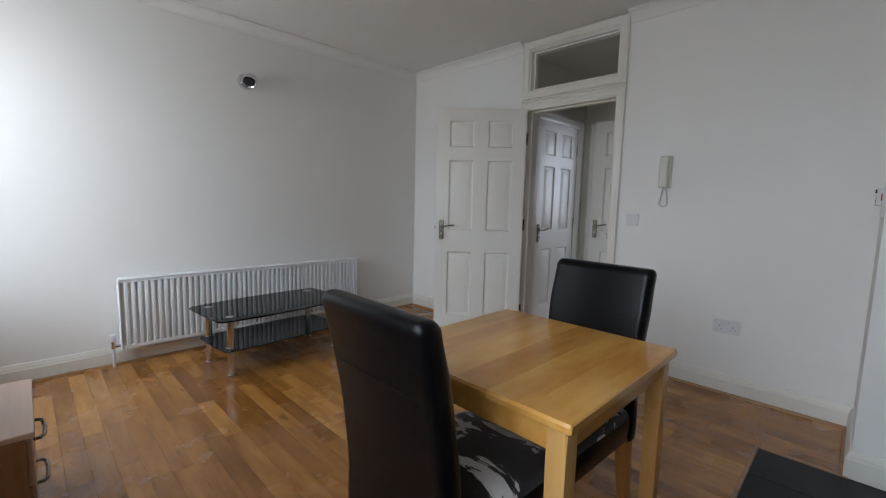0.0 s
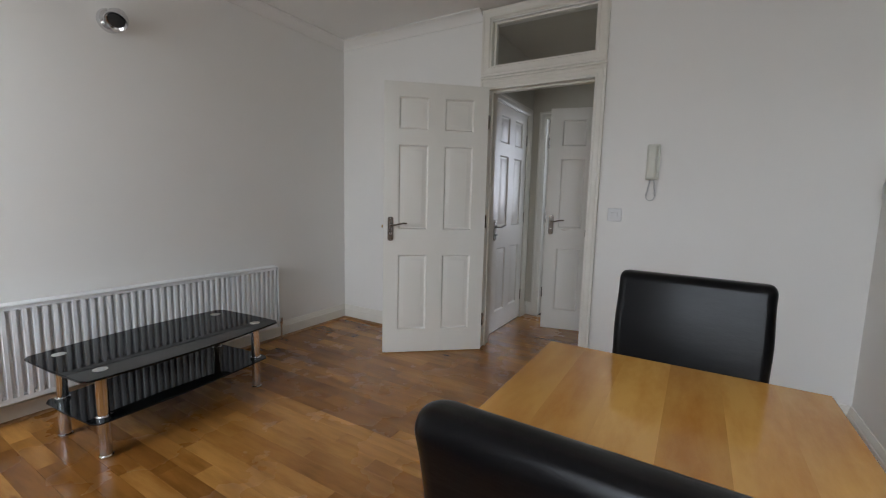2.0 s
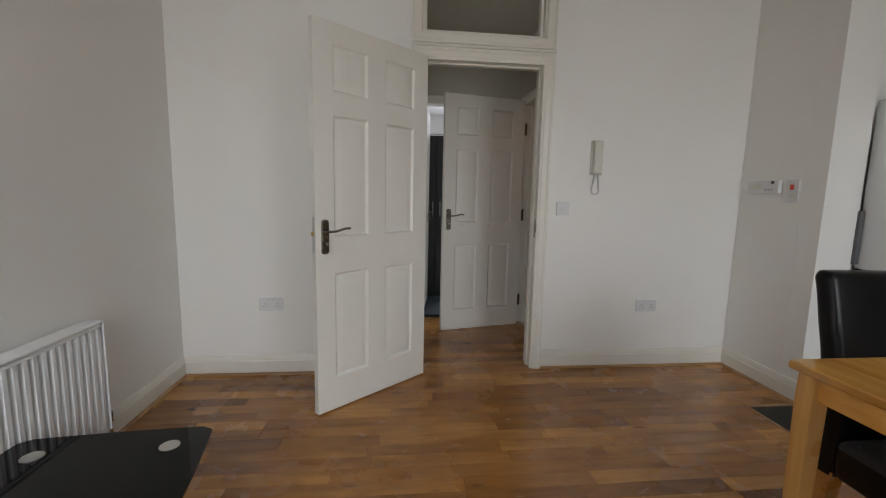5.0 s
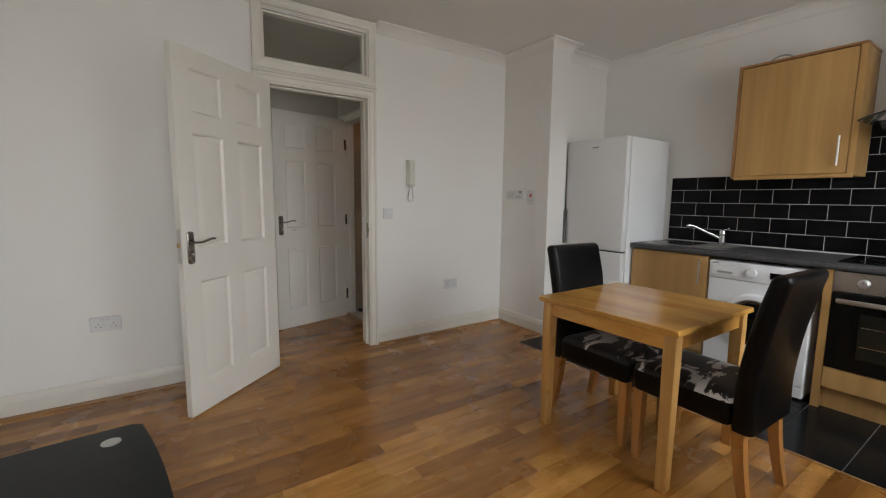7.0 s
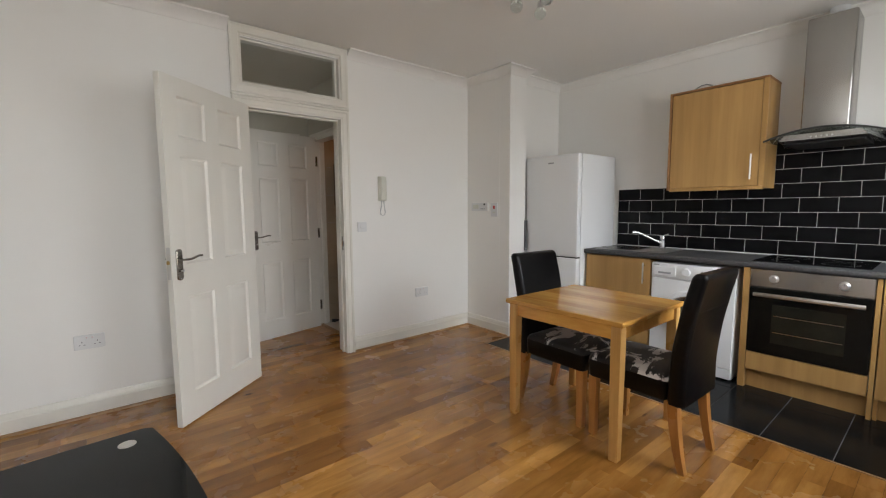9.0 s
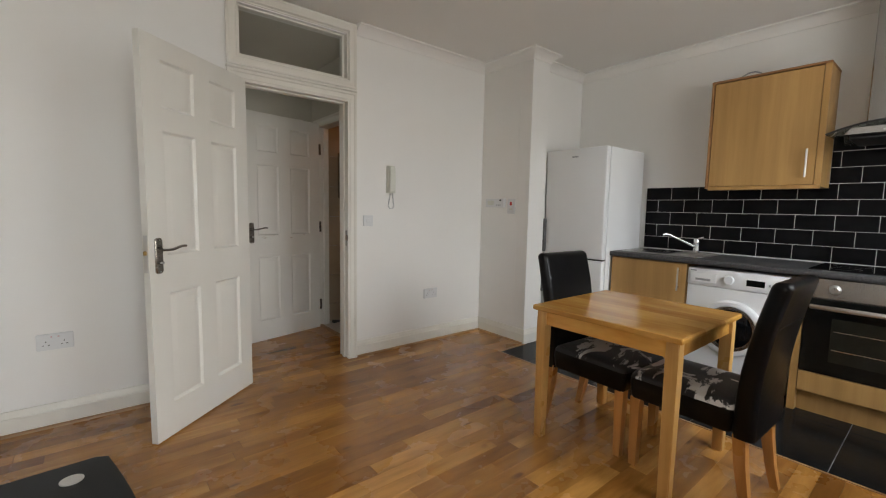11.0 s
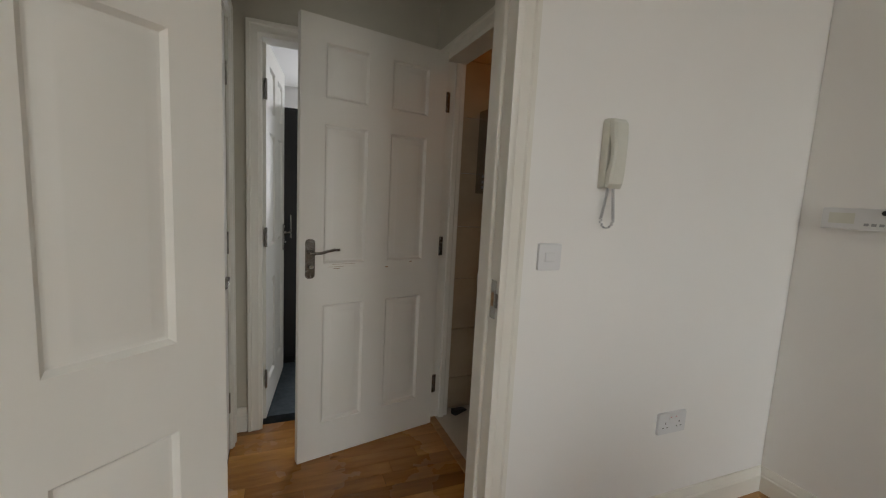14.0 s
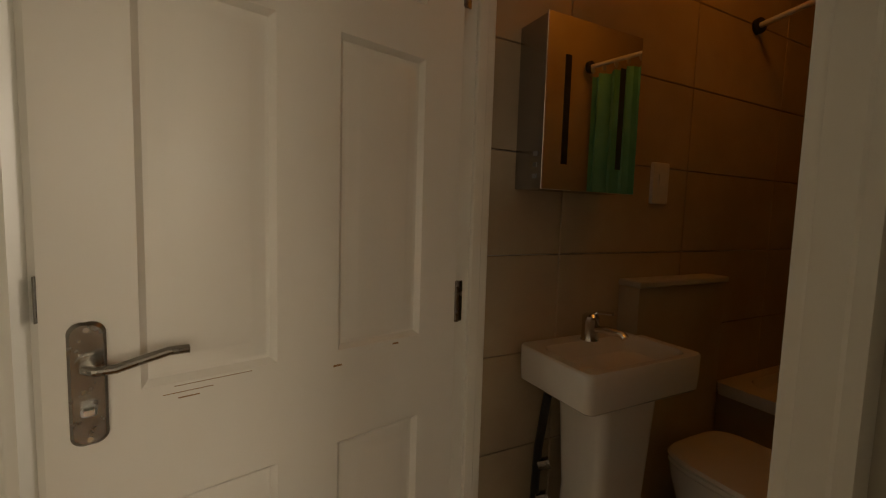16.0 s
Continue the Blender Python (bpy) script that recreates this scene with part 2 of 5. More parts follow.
def loft(bm, rings, closed=True, caps=True):
    """Faces between successive rings of equal length."""
    rows = [[bm.verts.new(p) for p in ring] for ring in rings]
    n = len(rows[0])
    for a, b in zip(rows, rows[1:]):
        for i in range(n if closed else n - 1):
            j = (i + 1) % n
            bm.faces.new((a[i], a[j], b[j], b[i]))
    if caps:
        bm.faces.new(rows[0][::-1])
        bm.faces.new(rows[-1])
    return bm


def tube(bm, pts, r, seg=10, flat=1.0):
    pts = [Vector(p) for p in pts]
    rings, up = [], None
    for i, p in enumerate(pts):
        d = (pts[min(i + 1, len(pts) - 1)] - pts[max(i - 1, 0)]).normalized()
        if up is None:
            up = Vector((0, 0, 1)) if abs(d.z) < 0.9 else Vector((1, 0, 0))
        s = d.cross(up).normalized()
        up = s.cross(d).normalized()
        rings.append([p + r * (math.cos(a) * s + flat * math.sin(a) * up) for a in (2 * math.pi * k / seg for k in range(seg))])
    return loft(bm, rings)


def sweep(bm, path, prof, m=None, closed=False):
    """A profile of (offset to the left, height) along a flat path, mitred at the corners, then moved by m."""
    m = m or Matrix.Identity(4)
    n, rings = len(path), []
    for i in range(n):
        p = Vector(path[i])
        a = Vector(path[i - 1]) if (i > 0 or closed) else None
        b = Vector(path[(i + 1) % n]) if (i < n - 1 or closed) else None
        d1 = (p - a).normalized() if a else (b - p).normalized()
        d2 = (b - p).normalized() if b else d1
        n1, n2 = Vector((-d1.y, d1.x)), Vector((-d2.y, d2.x))
        k = (n1 + n2) / (1 + n1.dot(n2))
        rings.append([m @ Vector((p.x + k.x * o, p.y + k.y * o, h)) for o, h in prof])
    if closed:
        rings.append(rings[0])
    return loft(bm, rings, True, not closed)


def lathe(bm, prof, m=None, seg=24):
    m = m or Matrix.Identity(4)
    return loft(bm, [[m @ Vector((r * math.cos(a), r * math.sin(a), z)) for a in (2 * math.pi * k / seg for k in range(seg))] for r, z in prof])


def mesh_of(name, bm, mat, smooth=True):
    bmesh.ops.recalc_face_normals(bm, faces=bm.faces)
    me = bpy.data.meshes.new(name)
    bm.to_mesh(me)
    bm.free()
    me.materials.append(mat)
    if smooth:
        me.polygons.foreach_set("use_smooth", [True] * len(me.polygons))
        me.set_sharp_from_angle(angle=radians(32))
    return me


def part(name, bm, mat, parent=None, label="", m=None):
    o = new(name, mesh_of(name, bm, mat))
    if parent is not None:
        o.parent = parent
    if m is not None:
        o.matrix_basis = m
    if label:
        tagged(o, label)
    return o


def thing(name, label, category, m=None, group=""):
    o = new(name)
    o.empty_display_size = 0.1
    if m is not None:
        o.matrix_basis = m
    return tagged(o, label, category, group)


def structure(name, bm, mat, label, category):
    return tagged(part(name, bm, mat), label, category, kind="structure")


def B():
    return bmesh.new()


def bx(*a, **k):
    return box(bmesh.new(), *a, **k)


# ---- the shell: one living room with a kitchen wall, a lobby, a bathroom and a bedroom ----
XW, XE, YS, YN, H = -3.615, 1.0, -0.10, 3.60, 2.56
NB = 3.72                       # far face of the door wall
DX0, DX1, DH = -2.13, -1.372, 1.988   # doorway from the living room
COLX, COLY = 0.062, 3.012
HX0, HX1, HY1 = -2.20, -1.17, 4.78  # lobby
BY0, BY1 = 3.874, 4.62           # doorways in the lobby's side walls
BATHN = 4.69

bm = bx(XW - 0.12, XW, YS - 0.30, NB, 0, H)
structure("wall_west", bm, WALL, "white painted plaster wall behind the radiator", "wall")
bm = B()
box(bm, XW, DX0 - 0.03, YN, NB, 0, H)
box(bm, DX1 + 0.03, XE + 0.12, YN, NB, 0, H)
box(bm, DX0 - 0.03, DX1 + 0.03, YN, NB, DH + 0.03, 2.140)
box(bm, DX0 - 0.03, DX1 + 0.03, YN, NB, 2.472, H)
structure("wall_north", bm, WALL, "white painted wall with the doorway and fanlight", "wall")
bm = bx(XE, XE + 0.12, YS - 0.30, YN, 0, H)
structure("wall_east", bm, WALL, "white painted kitchen wall above black tiles", "wall")
bm = bx(COLX, XE - 0.002, COLY + 0.13, YN - 0.002, 0, H)
box(bm, COLX, 0.288, COLY, COLY + 0.129, 0, H)
structure("wall_pier", bm, WALL, "white painted boxed-out pier beside the fridge", "wall")
bm = B()
for a, b in ((XW, WINDOWS[0][0]), (WINDOWS[0][1], WINDOWS[1][0]), (WINDOWS[1][1], XE)):
    box(bm, a, b, YS - 0.30, YS, 0, H)
for a, b, z0 in WINDOWS:
    box(bm, a, b, YS - 0.30, YS, 0, z0)
    box(bm, a, b, YS - 0.30, YS, WIN_Z1, H)
structure("wall_south", bm, WALL, "white painted window wall", "wall")
structure("ceiling", bx(XW - 0.12, XE + 0.12, YS - 0.30, NB, H, H + 0.1), CEIL, "plain white painted ceiling", "ceiling")
structure("floor_base", bx(XW - 0.12, XE + 0.12, YS - 0.30, NB, -0.12, -0.012), JOINT, "dark underfloor below the oak boards", "floor")

# Lobby walls with their doorways.
bm = B()
box(bm, HX0 - 0.12, HX0, NB, BY0, 0, 2.5)
box(bm, HX0 - 0.12, HX0, BY1, HY1 + 0.1, 0, 2.5)
box(bm, HX0 - 0.12, HX0, BY0, BY1, DH + 0.005, 2.5)
box(bm, HX0 - 0.12, HX0 - 0.06, BY0, BY1, 0, DH + 0.004)
structure("wall_lobby_west", bm, HALL_DIMMED, "cream painted lobby wall, toned down for shade, with a closed door", "wall")
bm = B()
box(bm, HX1, HX1 + 0.10, NB, BY0 - 0.008, 0, 2.5)
box(bm, HX1, HX1 + 0.10, BY1 + 0.03, HY1 + 0.1, 0, 2.5)
box(bm, HX1, HX1 + 0.10, BY0 - 0.008, BY1 + 0.03, DH + 0.002, 2.5)
structure("wall_lobby_east", bm, HALL_DIMMED, "cream painted lobby wall, toned down for shade, with the bathroom doorway", "wall")
bm = B()
box(bm, HX0, -2.09, HY1, HY1 + 0.1, 0, 2.5)
box(bm, -1.31, HX1, HY1, HY1 + 0.1, 0, 2.5)
box(bm, -2.09, -1.31, HY1, HY1 + 0.1, DH + 0.01, 2.5)
structure("wall_lobby_north", bm, HALL_DIMMED, "cream painted lobby wall, toned down for shade, with the bedroom doorway", "wall")
structure("ceiling_lobby", bx(HX0 - 0.12, HX1 + 0.1, NB, HY1 + 0.1, 2.5, 2.58), HALL_DIMMED, "cream painted lobby ceiling, toned down for shade", "ceiling")
structure("floor_base_lobby", bx(HX0 - 0.12, HX1, NB, HY1 + 0.0, -0.12, -0.012), JOINT, "dark underfloor of the lobby", "floor")

# Bathroom shell.
bx0 = HX1 + 0.10
structure("wall_bath_north", bx(bx0, 1.12, BATHN + 0.012, BATHN + 0.11, 0, 2.45), GROUT, "grouted bathroom wall behind beige tiles", "wall")
structure("wall_bath_east", bx(1.0, 1.12, NB, BATHN + 0.012, 0, 2.45), BATHTILE, "beige tiled end wall of the bathroom", "wall")
structure("wall_bath_south", bx(bx0, 1.0, NB, NB + 0.02, 0, 2.45), BATHTILE, "beige tiled bathroom wall", "wall")
structure("ceiling_bath", bx(bx0, 1.12, NB, BATHN + 0.11, 2.45, 2.55), CEIL, "painted bathroom ceiling", "ceiling")
structure("floor_bath", bx(HX1, 1.12, NB, BATHN + 0.11, -0.12, 0.004), BATHFLOOR, "pale stone-look bathroom floor", "floor")

# Bedroom shell.
structure("floor_bedroom", bx(-3.6, 1.2, HY1 + 0.1, 8.3, -0.12, 0.006), CARPET, "dark blue-grey bedroom carpet", "floor")
structure("ceiling_bedroom", bx(-3.7, 1.3, HY1 + 0.1, 8.4, 2.5, 2.6), CEIL, "white bedroom ceiling", "ceiling")
bm = B()
box(bm, -3.7, -3.6, HY1 + 0.1, 8.3, 0, 2.5)
box(bm, 1.2, 1.3, HY1 + 0.1, 8.3, 0, 2.5)
box(bm, -3.6, HX0 - 0.12, HY1, HY1 + 0.1, 0, 2.5)
box(bm, HX1 + 0.1, 1.2, BATHN + 0.11, HY1 + 0.1, 0, 2.5)
box(bm, -3.7, -0.95, 8.2, 8.3, 0, 2.5)
box(bm, 0.55, 1.3, 8.2, 8.3, 0, 2.5)
box(bm, -0.95, 0.55, 8.2, 8.3, 0, 0.85)
box(bm, -0.95, 0.55, 8.2, 8.3, 2.25, 2.5)
structure("wall_bedroom", bm, WALL, "white painted bedroom walls", "wall")


def window(name, x0, x1, z0, z1, y, n, label):
    w = tagged(part(name, B_frame(x0, x1, z0, z1, y), TRIM), label, "window", kind="structure")
    for i in range(n - 1):
        x = x0 + (i + 1) * (x1 - x0) / n
        part("mullion", bx(x - 0.03, x + 0.03, y - 0.028, y + 0.028, z0 + 0.05, z1 - 0.05, bev=0.006), TRIM, w)
    for i in range(n):
        a, b = x0 + i * (x1 - x0) / n + 0.04, x0 + (i + 1) * (x1 - x0) / n - 0.04
        p = part("pane", bx(a, b, y - 0.003, y + 0.003, z0 + 0.045, z1 - 0.045), CLEAR, w)
        p.visible_shadow = False
    return w


def B_frame(x0, x1, z0, z1, y):
    return sweep(B(), [(x0, z0), (x1, z0), (x1, z1), (x0, z1)], [(0, -0.03), (0.05, -0.03), (0.05, 0.03), (0, 0.03)],
                 Matrix(((1, 0, 0, 0), (0, 0, -1, y), (0, 1, 0, 0), (0, 0, 0, 1))), closed=True)


for k, (a, b, z0) in enumerate(WINDOWS):
    window("window_%d" % (k + 1), a, b, z0, WIN_Z1, YS - 0.16, 2, "white framed two-light living room window")
    structure("window_sill", bx(a - 0.05, b + 0.05, YS - 0.13, YS + 0.03, z0 - 0.03, z0 + 0.004, bev=0.006), TRIM, "white painted window sill", "sill")
window("window_4", -0.95, 0.55, 0.85, 2.25, 8.25, 2, "white framed bedroom window")

# ---- skirting, beading, coving, architraves ----
SKIRT = [(0, 0.0), (-0.018, 0.0), (-0.018, 0.088), (-0.014, 0.094), (-0.014, 0.104), (-0.008, 0.116), (-0.006, 0.126), (0, 0.128)]
BEADING = [(-0.018, 0.0), (-0.031, 0.0), (-0.029, 0.008), (-0.024, 0.013), (-0.018, 0.015)]
COVING = [(0, H - 0.075), (-0.008, H - 0.075), (-0.012, H - 0.062), (-0.022, H - 0.048), (-0.045, H - 0.026), (-0.062, H - 0.016), (-0.075, H - 0.012), (-0.075, H - 0.0005), (0, H - 0.0005)]


def flip(prof):
    return [(-o, h) for o, h in prof]


def runs(name, paths, prof, mat, label, category):
    bm = B()
    for p in paths:
        sweep(bm, p, prof)
    return structure(name, bm, mat, label, category)


left_run = [(DX0 - 0.075, YN), (XW, YN), (XW, YS), (-1.9, YS)]
right_run = [(COLX, COLY + 0.002), (COLX, YN), (DX1 + 0.075, YN)]
right_skirt = [(0.286, COLY), (COLX, COLY), (COLX, YN), (DX1 + 0.075, YN)]
runs("baseboard", [left_run, right_skirt], flip(SKIRT), TRIM, "cream gloss moulded skirting board", "baseboard")
runs("beading", [left_run, [(COLX, COLY + 0.0), (COLX, YN), (DX1 + 0.075, YN)]], flip(BEADING), BEAD, "oak floor beading along the skirting", "trim")
runs("coving", [[(DX0 - 0.072, YN), (XW, YN), (XW, YS), (XE, YS), (XE, COLY + 0.13), (0.288, COLY + 0.13), (0.288, COLY), (COLX, COLY), (COLX, YN), (DX1 + 0.072, YN)]],
     flip(COVING), CEIL, "white moulded coving round the ceiling", "trim")
ARCH = [(0, 0), (0, 0.012), (0.012, 0.015), (0.018, 0.020), (0.048, 0.020), (0.054, 0.026), (0.068, 0.026), (0.070, 0.022), (0.070, 0)]


def upright(axis, at, sign):
    """Maps (u, v, h) to a wall: u along the wall, v up, h out of it."""
    if axis == "y":
        return Matrix(((1, 0, 0, 0), (0, 0, sign, at), (0, 1, 0, 0), (0, 0, 0, 1)))
    return Matrix(((0, 0, sign, at), (1, 0, 0, 0), (0, 1, 0, 0), (0, 0, 0, 1)))


def architrave(name, a, b, top, m, label, foot=0.0):
    return structure(name, sweep(B(), [(a, foot), (a, top), (b, top), (b, foot)], ARCH, m), TRIM, label, "trim")


def lining(name, boxes, label):
    bm = B()
    for q in boxes:
        box(bm, *q, bev=0.003)
    return structure(name, bm, TRIM, label, "door frame")


architrave("architrave", DX0, DX1, DH, upright("y", YN - 0.001, -1), "cream gloss moulded architrave round the doorway")
architrave("architrave_lobby", DX0, DX1, DH, upright("y", NB + 0.001, 1), "cream gloss architrave on the lobby side")
lining("door_frame", [(DX0 - 0.028, DX0, YN - 0.004, NB + 0.004, 0, DH + 0.028), (DX1, DX1 + 0.028, YN - 0.004, NB + 0.004, 0, DH + 0.028),
                      (DX0, DX1, YN - 0.004, NB + 0.004, DH, DH + 0.028),
                      (DX0 - 0.001, DX0 + 0.013, YN + 0.04, YN + 0.07, 0, DH), (DX1 - 0.013, DX1 + 0.001, YN + 0.04, YN + 0.07, 0, DH),
                      (DX0 + 0.013, DX1 - 0.013, YN + 0.04, YN + 0.07, DH - 0.013, DH + 0.001)], "cream painted door lining with stops")
# Fanlight over the doorway.
fan = tagged(part("window_3", sweep(B(), [(DX0 - 0.068, 2.082), (DX1 + 0.068, 2.082), (DX1 + 0.068, 2.552), (DX0 - 0.068, 2.552)],
             [(0, 0), (0, 0.024), (0.012, 0.026), (0.022, 0.020), (0.056, 0.020), (0.064, 0.008), (0.072, 0.006), (0.076, -0.03), (0.090, -0.034), (0.090, -0.08), (0.046, -0.08), (0.046, 0)],
             upright("y", YN - 0.001, -1), closed=True), TRIM), "cream framed fanlight of dark clear glass", "window", kind="structure")
fp = part("pane", bx(DX0 + 0.018, DX1 - 0.018, YN + 0.048, YN + 0.052, 2.167, 2.468), CLEAR, fan)
fp.visible_shadow = False
part("picture_rail", bx(DX0 - 0.074, DX1 + 0.074, YN - 0.031, YN - 0.001, 2.060, 2.079, bev=0.006), TRIM, fan)

architrave("architrave_bath", BY0 + 0.02, BY1, DH - 0.03, upright("x", HX1 + 0.001, -1), "cream gloss architrave of the bathroom doorway")
lining("door_frame_bath", [(HX1 - 0.004, HX1 + 0.104, BY0 - 0.006, BY0 + 0.02, 0, DH), (HX1 - 0.004, HX1 + 0.104, BY1, BY1 + 0.028, 0, DH),
                           (HX1 - 0.004, HX1 + 0.104, BY0 + 0.02, BY1, DH - 0.03, DH),
                           (HX1 + 0.045, HX1 + 0.075, BY1 - 0.014, BY1 + 0.001, 0, DH - 0.03)], "cream painted bathroom door lining")
architrave("architrave_bedroom", -2.06, -1.34, DH - 0.02, upright("y", HY1 - 0.001, -1), "cream gloss architrave of the bedroom doorway")
lining("door_frame_bedroom", [(-2.088, -2.06, HY1 - 0.004, HY1 + 0.104, 0, DH), (-1.34, -1.312, HY1 - 0.004, HY1 + 0.104, 0, DH), (-2.06, -1.34, HY1 - 0.004, HY1 + 0.104, DH - 0.02, DH + 0.008)],
       "cream painted bedroom door lining")
architrave("architrave_closed_door", BY0, BY1, DH - 0.01, upright("x", HX0 - 0.001, 1), "cream gloss architrave of the closed lobby door")
runs("baseboard_lobby", [[(HX0, NB + 0.03), (HX0, BY0 - 0.072)], [(HX0, BY1 + 0.072), (HX0, HY1), (-2.132, HY1)], [(-1.268, HY1), (HX1, HY1), (HX1, BY1 + 0.072)]],
     SKIRT, TRIM, "cream gloss skirting in the lobby", "baseboard")


# ---- doors ----
def nested_panel(bm, x0, x1, z0, z1, y, s):
    """A raised and fielded panel face in the plane y; s: the side it looks to."""
    rings = []
    for inset, depth in ((0.0, 0.0), (0.005, 0.0055), (0.010, 0.0115), (0.014, 0.0125), (0.018, 0.0118), (0.041, 0.0035), (0.046, 0.0025)):
        yy = y - s * depth
        rings.append([(x0 + inset, yy, z0 + inset), (x1 - inset, yy, z0 + inset), (x1 - inset, yy, z1 - inset), (x0 + inset, yy, z1 - inset)])
    rows = [[bm.verts.new(p) for p in r] for r in rings]
    for a, b in zip(rows, rows[1:]):
        for i in range(4):
            j = (i + 1) % 4
            bm.faces.new((a[i], a[j], b[j], b[i]))
    bm.faces.new(rows[-1])


def lever_handle(parent, x, z, y, s, toward, lock=True):
    """Lever on a long plate, on the face y that looks to side s; the lever points toward +x or -x."""
    plate = B()
    rings = []
    for w, h, d in ((0.0215, 0.088, 0.0), (0.0215, 0.088, 0.005), (0.018, 0.0845, 0.009)):
        rings.append([(x + math.copysign(1, math.cos(a)) * (w - 0.016) + 0.016 * math.cos(a), y + s * d, z + math.copysign(1, math.sin(a)) * (h - 0.016) + 0.016 * math.sin(a))
                      for a in (2 * math.pi * (k + 0.5) / 24 for k in range(24))])
    loft(plate, rings)
    hd = part("handle", plate, NICKEL, parent, "satin nickel lever handle on a long plate")
    zl = z + 0.03
    part("lever", tube(B(), [(x, y, zl), (x, y + s * 0.036, zl), (x + toward * 0.008, y + s * 0.05, zl), (x + toward * 0.03, y + s * 0.055, zl + 0.001),
                            (x + toward * 0.06, y + s * 0.055, zl + 0.008), (x + toward * 0.09, y + s * 0.054, zl + 0.014), (x + toward * 0.115, y + s * 0.053, zl + 0.013)], 0.0085, 12, 0.75), NICKEL, hd)
    part("rose", cyl(B(), 0.014, (x, y + s * 0.008, zl), (x, y + s * 0.016, zl), 18), NICKEL, hd)
    if lock:
        part("thumb_turn", bx(x - 0.009, x + 0.009, y + s * 0.008 - 0.004, y + s * 0.024 + 0.004, z - 0.040, z - 0.026, bev=0.003), CHROME, hd)
    for dz in (-0.078, 0.078):
        part("screw", cyl(B(), 0.004, (x, y + s * 0.008, z + dz), (x, y + s * 0.0105, z + dz), 8), CHROME, hd)


def panel_door(name, w, label, m, handle_at, sides, lever, latch=True, hinge_side=None, lock=True, hz=0.93):
    """A six-panel door: x from the hinge, y through its thickness (0 to 0.035), z up."""
    h, T, st, mid = 1.981, 0.035, 0.108, 0.118
    pw = (w - 2 * st - mid) / 2
    cols = [(st, st + pw), (st + pw + mid, w - st)]
    rows = [(0.175, 0.745), (0.935, 1.545), (1.655, 1.880)]
    door = tagged(new(name), label, "door", kind="structure")
    door.matrix_basis = m
    body = B()
    for x0, x1 in ((0, st), (w - st, w)):
        box(body, x0, x1, 0, T, 0, h)
    box(body, st + pw, st + pw + mid, 0, T, 0, h)
    zs = [0] + [z for r in rows for z in r] + [h]
    for x0, x1 in cols:
        for z0, z1 in zip(zs[::2], zs[1::2]):
            box(body, x0, x1, 0, T, z0, z1)
    bmesh.ops.remove_doubles(body, verts=body.verts, dist=0.0004)
    part("leaf", body, DOORP, door)
    for x0, x1 in cols:
        for z0, z1 in rows:
            pb = B()
            nested_panel(pb, x0, x1, z0, z1, 0.0, -1)
            nested_panel(pb, x0, x1, z0, z1, T, 1)
            part("panel", pb, DOORP, door)
    for s in sides:
        lever_handle(door, handle_at, hz, T if s > 0 else 0.0, s, lever, lock)
    if latch:
        lp = part("latch_plate", bx(w - 0.0005, w + 0.0015, 0.006, 0.029, 0.86, 1.04), HANDLE, door)
        part("latch_bolt", bx(w, w + 0.012, 0.012, 0.024, 0.945, 0.965, bev=0.002), BRASS, lp)
    for z in (0.23, 1.0, 1.74):
        hb = cyl(B(), 0.0065, (-0.003, hinge_side, z - 0.05), (-0.003, hinge_side, z + 0.05), 10)
        box(hb, 0.0, 0.0015, min(hinge_side, T / 2), max(hinge_side, T / 2), z - 0.05, z + 0.05)
        box(hb, -0.020, -0.002, hinge_side - 0.0015, hinge_side + 0.0015, z - 0.05, z + 0.05)
        part("hinge", hb, NICKEL, door)
    return door


def along(ax, ay, bx_, by_):
    return math.degrees(math.atan2(by_ - ay, bx_ - ax))


# Living room door, standing open into the room: its face turned to the room is y = T.
ang = along(-2.116, 3.524, -2.703, 3.016)
door1 = panel_door("door_1", 0.762, "white six-panel door standing open into the room", pose(-2.112, 3.543, 0.008, 0, 0, ang) @ pose(0, -0.035 + 0.012, 0), 0.762 - 0.052, (-1, 1), -1, True, 0.0, hz=0.938)
# Bathroom door, folded back across the lobby; bedroom door, open; closed door in the lobby.
ang2 = along(-1.19, 4.595, -1.908, 4.427)
panel_door("door_2", 0.735, "white six-panel bathroom door standing open in the lobby", pose(-1.194, 4.590, 0.004, 0, 0, ang2) @ pose(0, -0.012, 0), 0.735 - 0.048, (-1, 1), -1, False, 0.035, hz=0.960)
d2 = bpy.data.objects["door_2"]
for x0, x1, z, k in ((0.47, 0.585, 0.930, 0.0005), (0.53, 0.60, 0.919, 0.0006), (0.55, 0.58, 0.910, 0.0010), (0.30, 0.318, 0.905, 0.002), (0.165, 0.18, 0.926, 0.002)):
    part("scuff", bx(x0, x1, 0.0350, 0.0354, z - k, z + k), BEAD, d2, "bare scratched paint")
panel_door("door_3", 0.712, "white six-panel bedroom door swung open", pose(-2.043, HY1 + 0.072, 0.010, 0, 0, 82), 0.712 - 0.05, (-1, 1), -1, False, 0.0)
panel_door("door_4", 0.722, "white six-panel door, shut", pose(HX0 - 0.022, BY1 - 0.004, 0.008, 0, 0, -90) @ pose(0, -0.015, 0), 0.722 - 0.05, (1,), -1, False, 0.035, hz=0.905)
sp = thing("strike_plate", "worn steel strike plate on the door lining", "door hardware", pose(DX1, YN + 0.02, 0.96))
part("plate", bx(-0.0018, 0.0, -0.018, 0.014, -0.06, 0.06, bev=0.0006), STEEL, sp)
part("keep", bx(-0.0022, -0.0012, -0.006, 0.009, -0.022, 0.022), BEAD, sp)
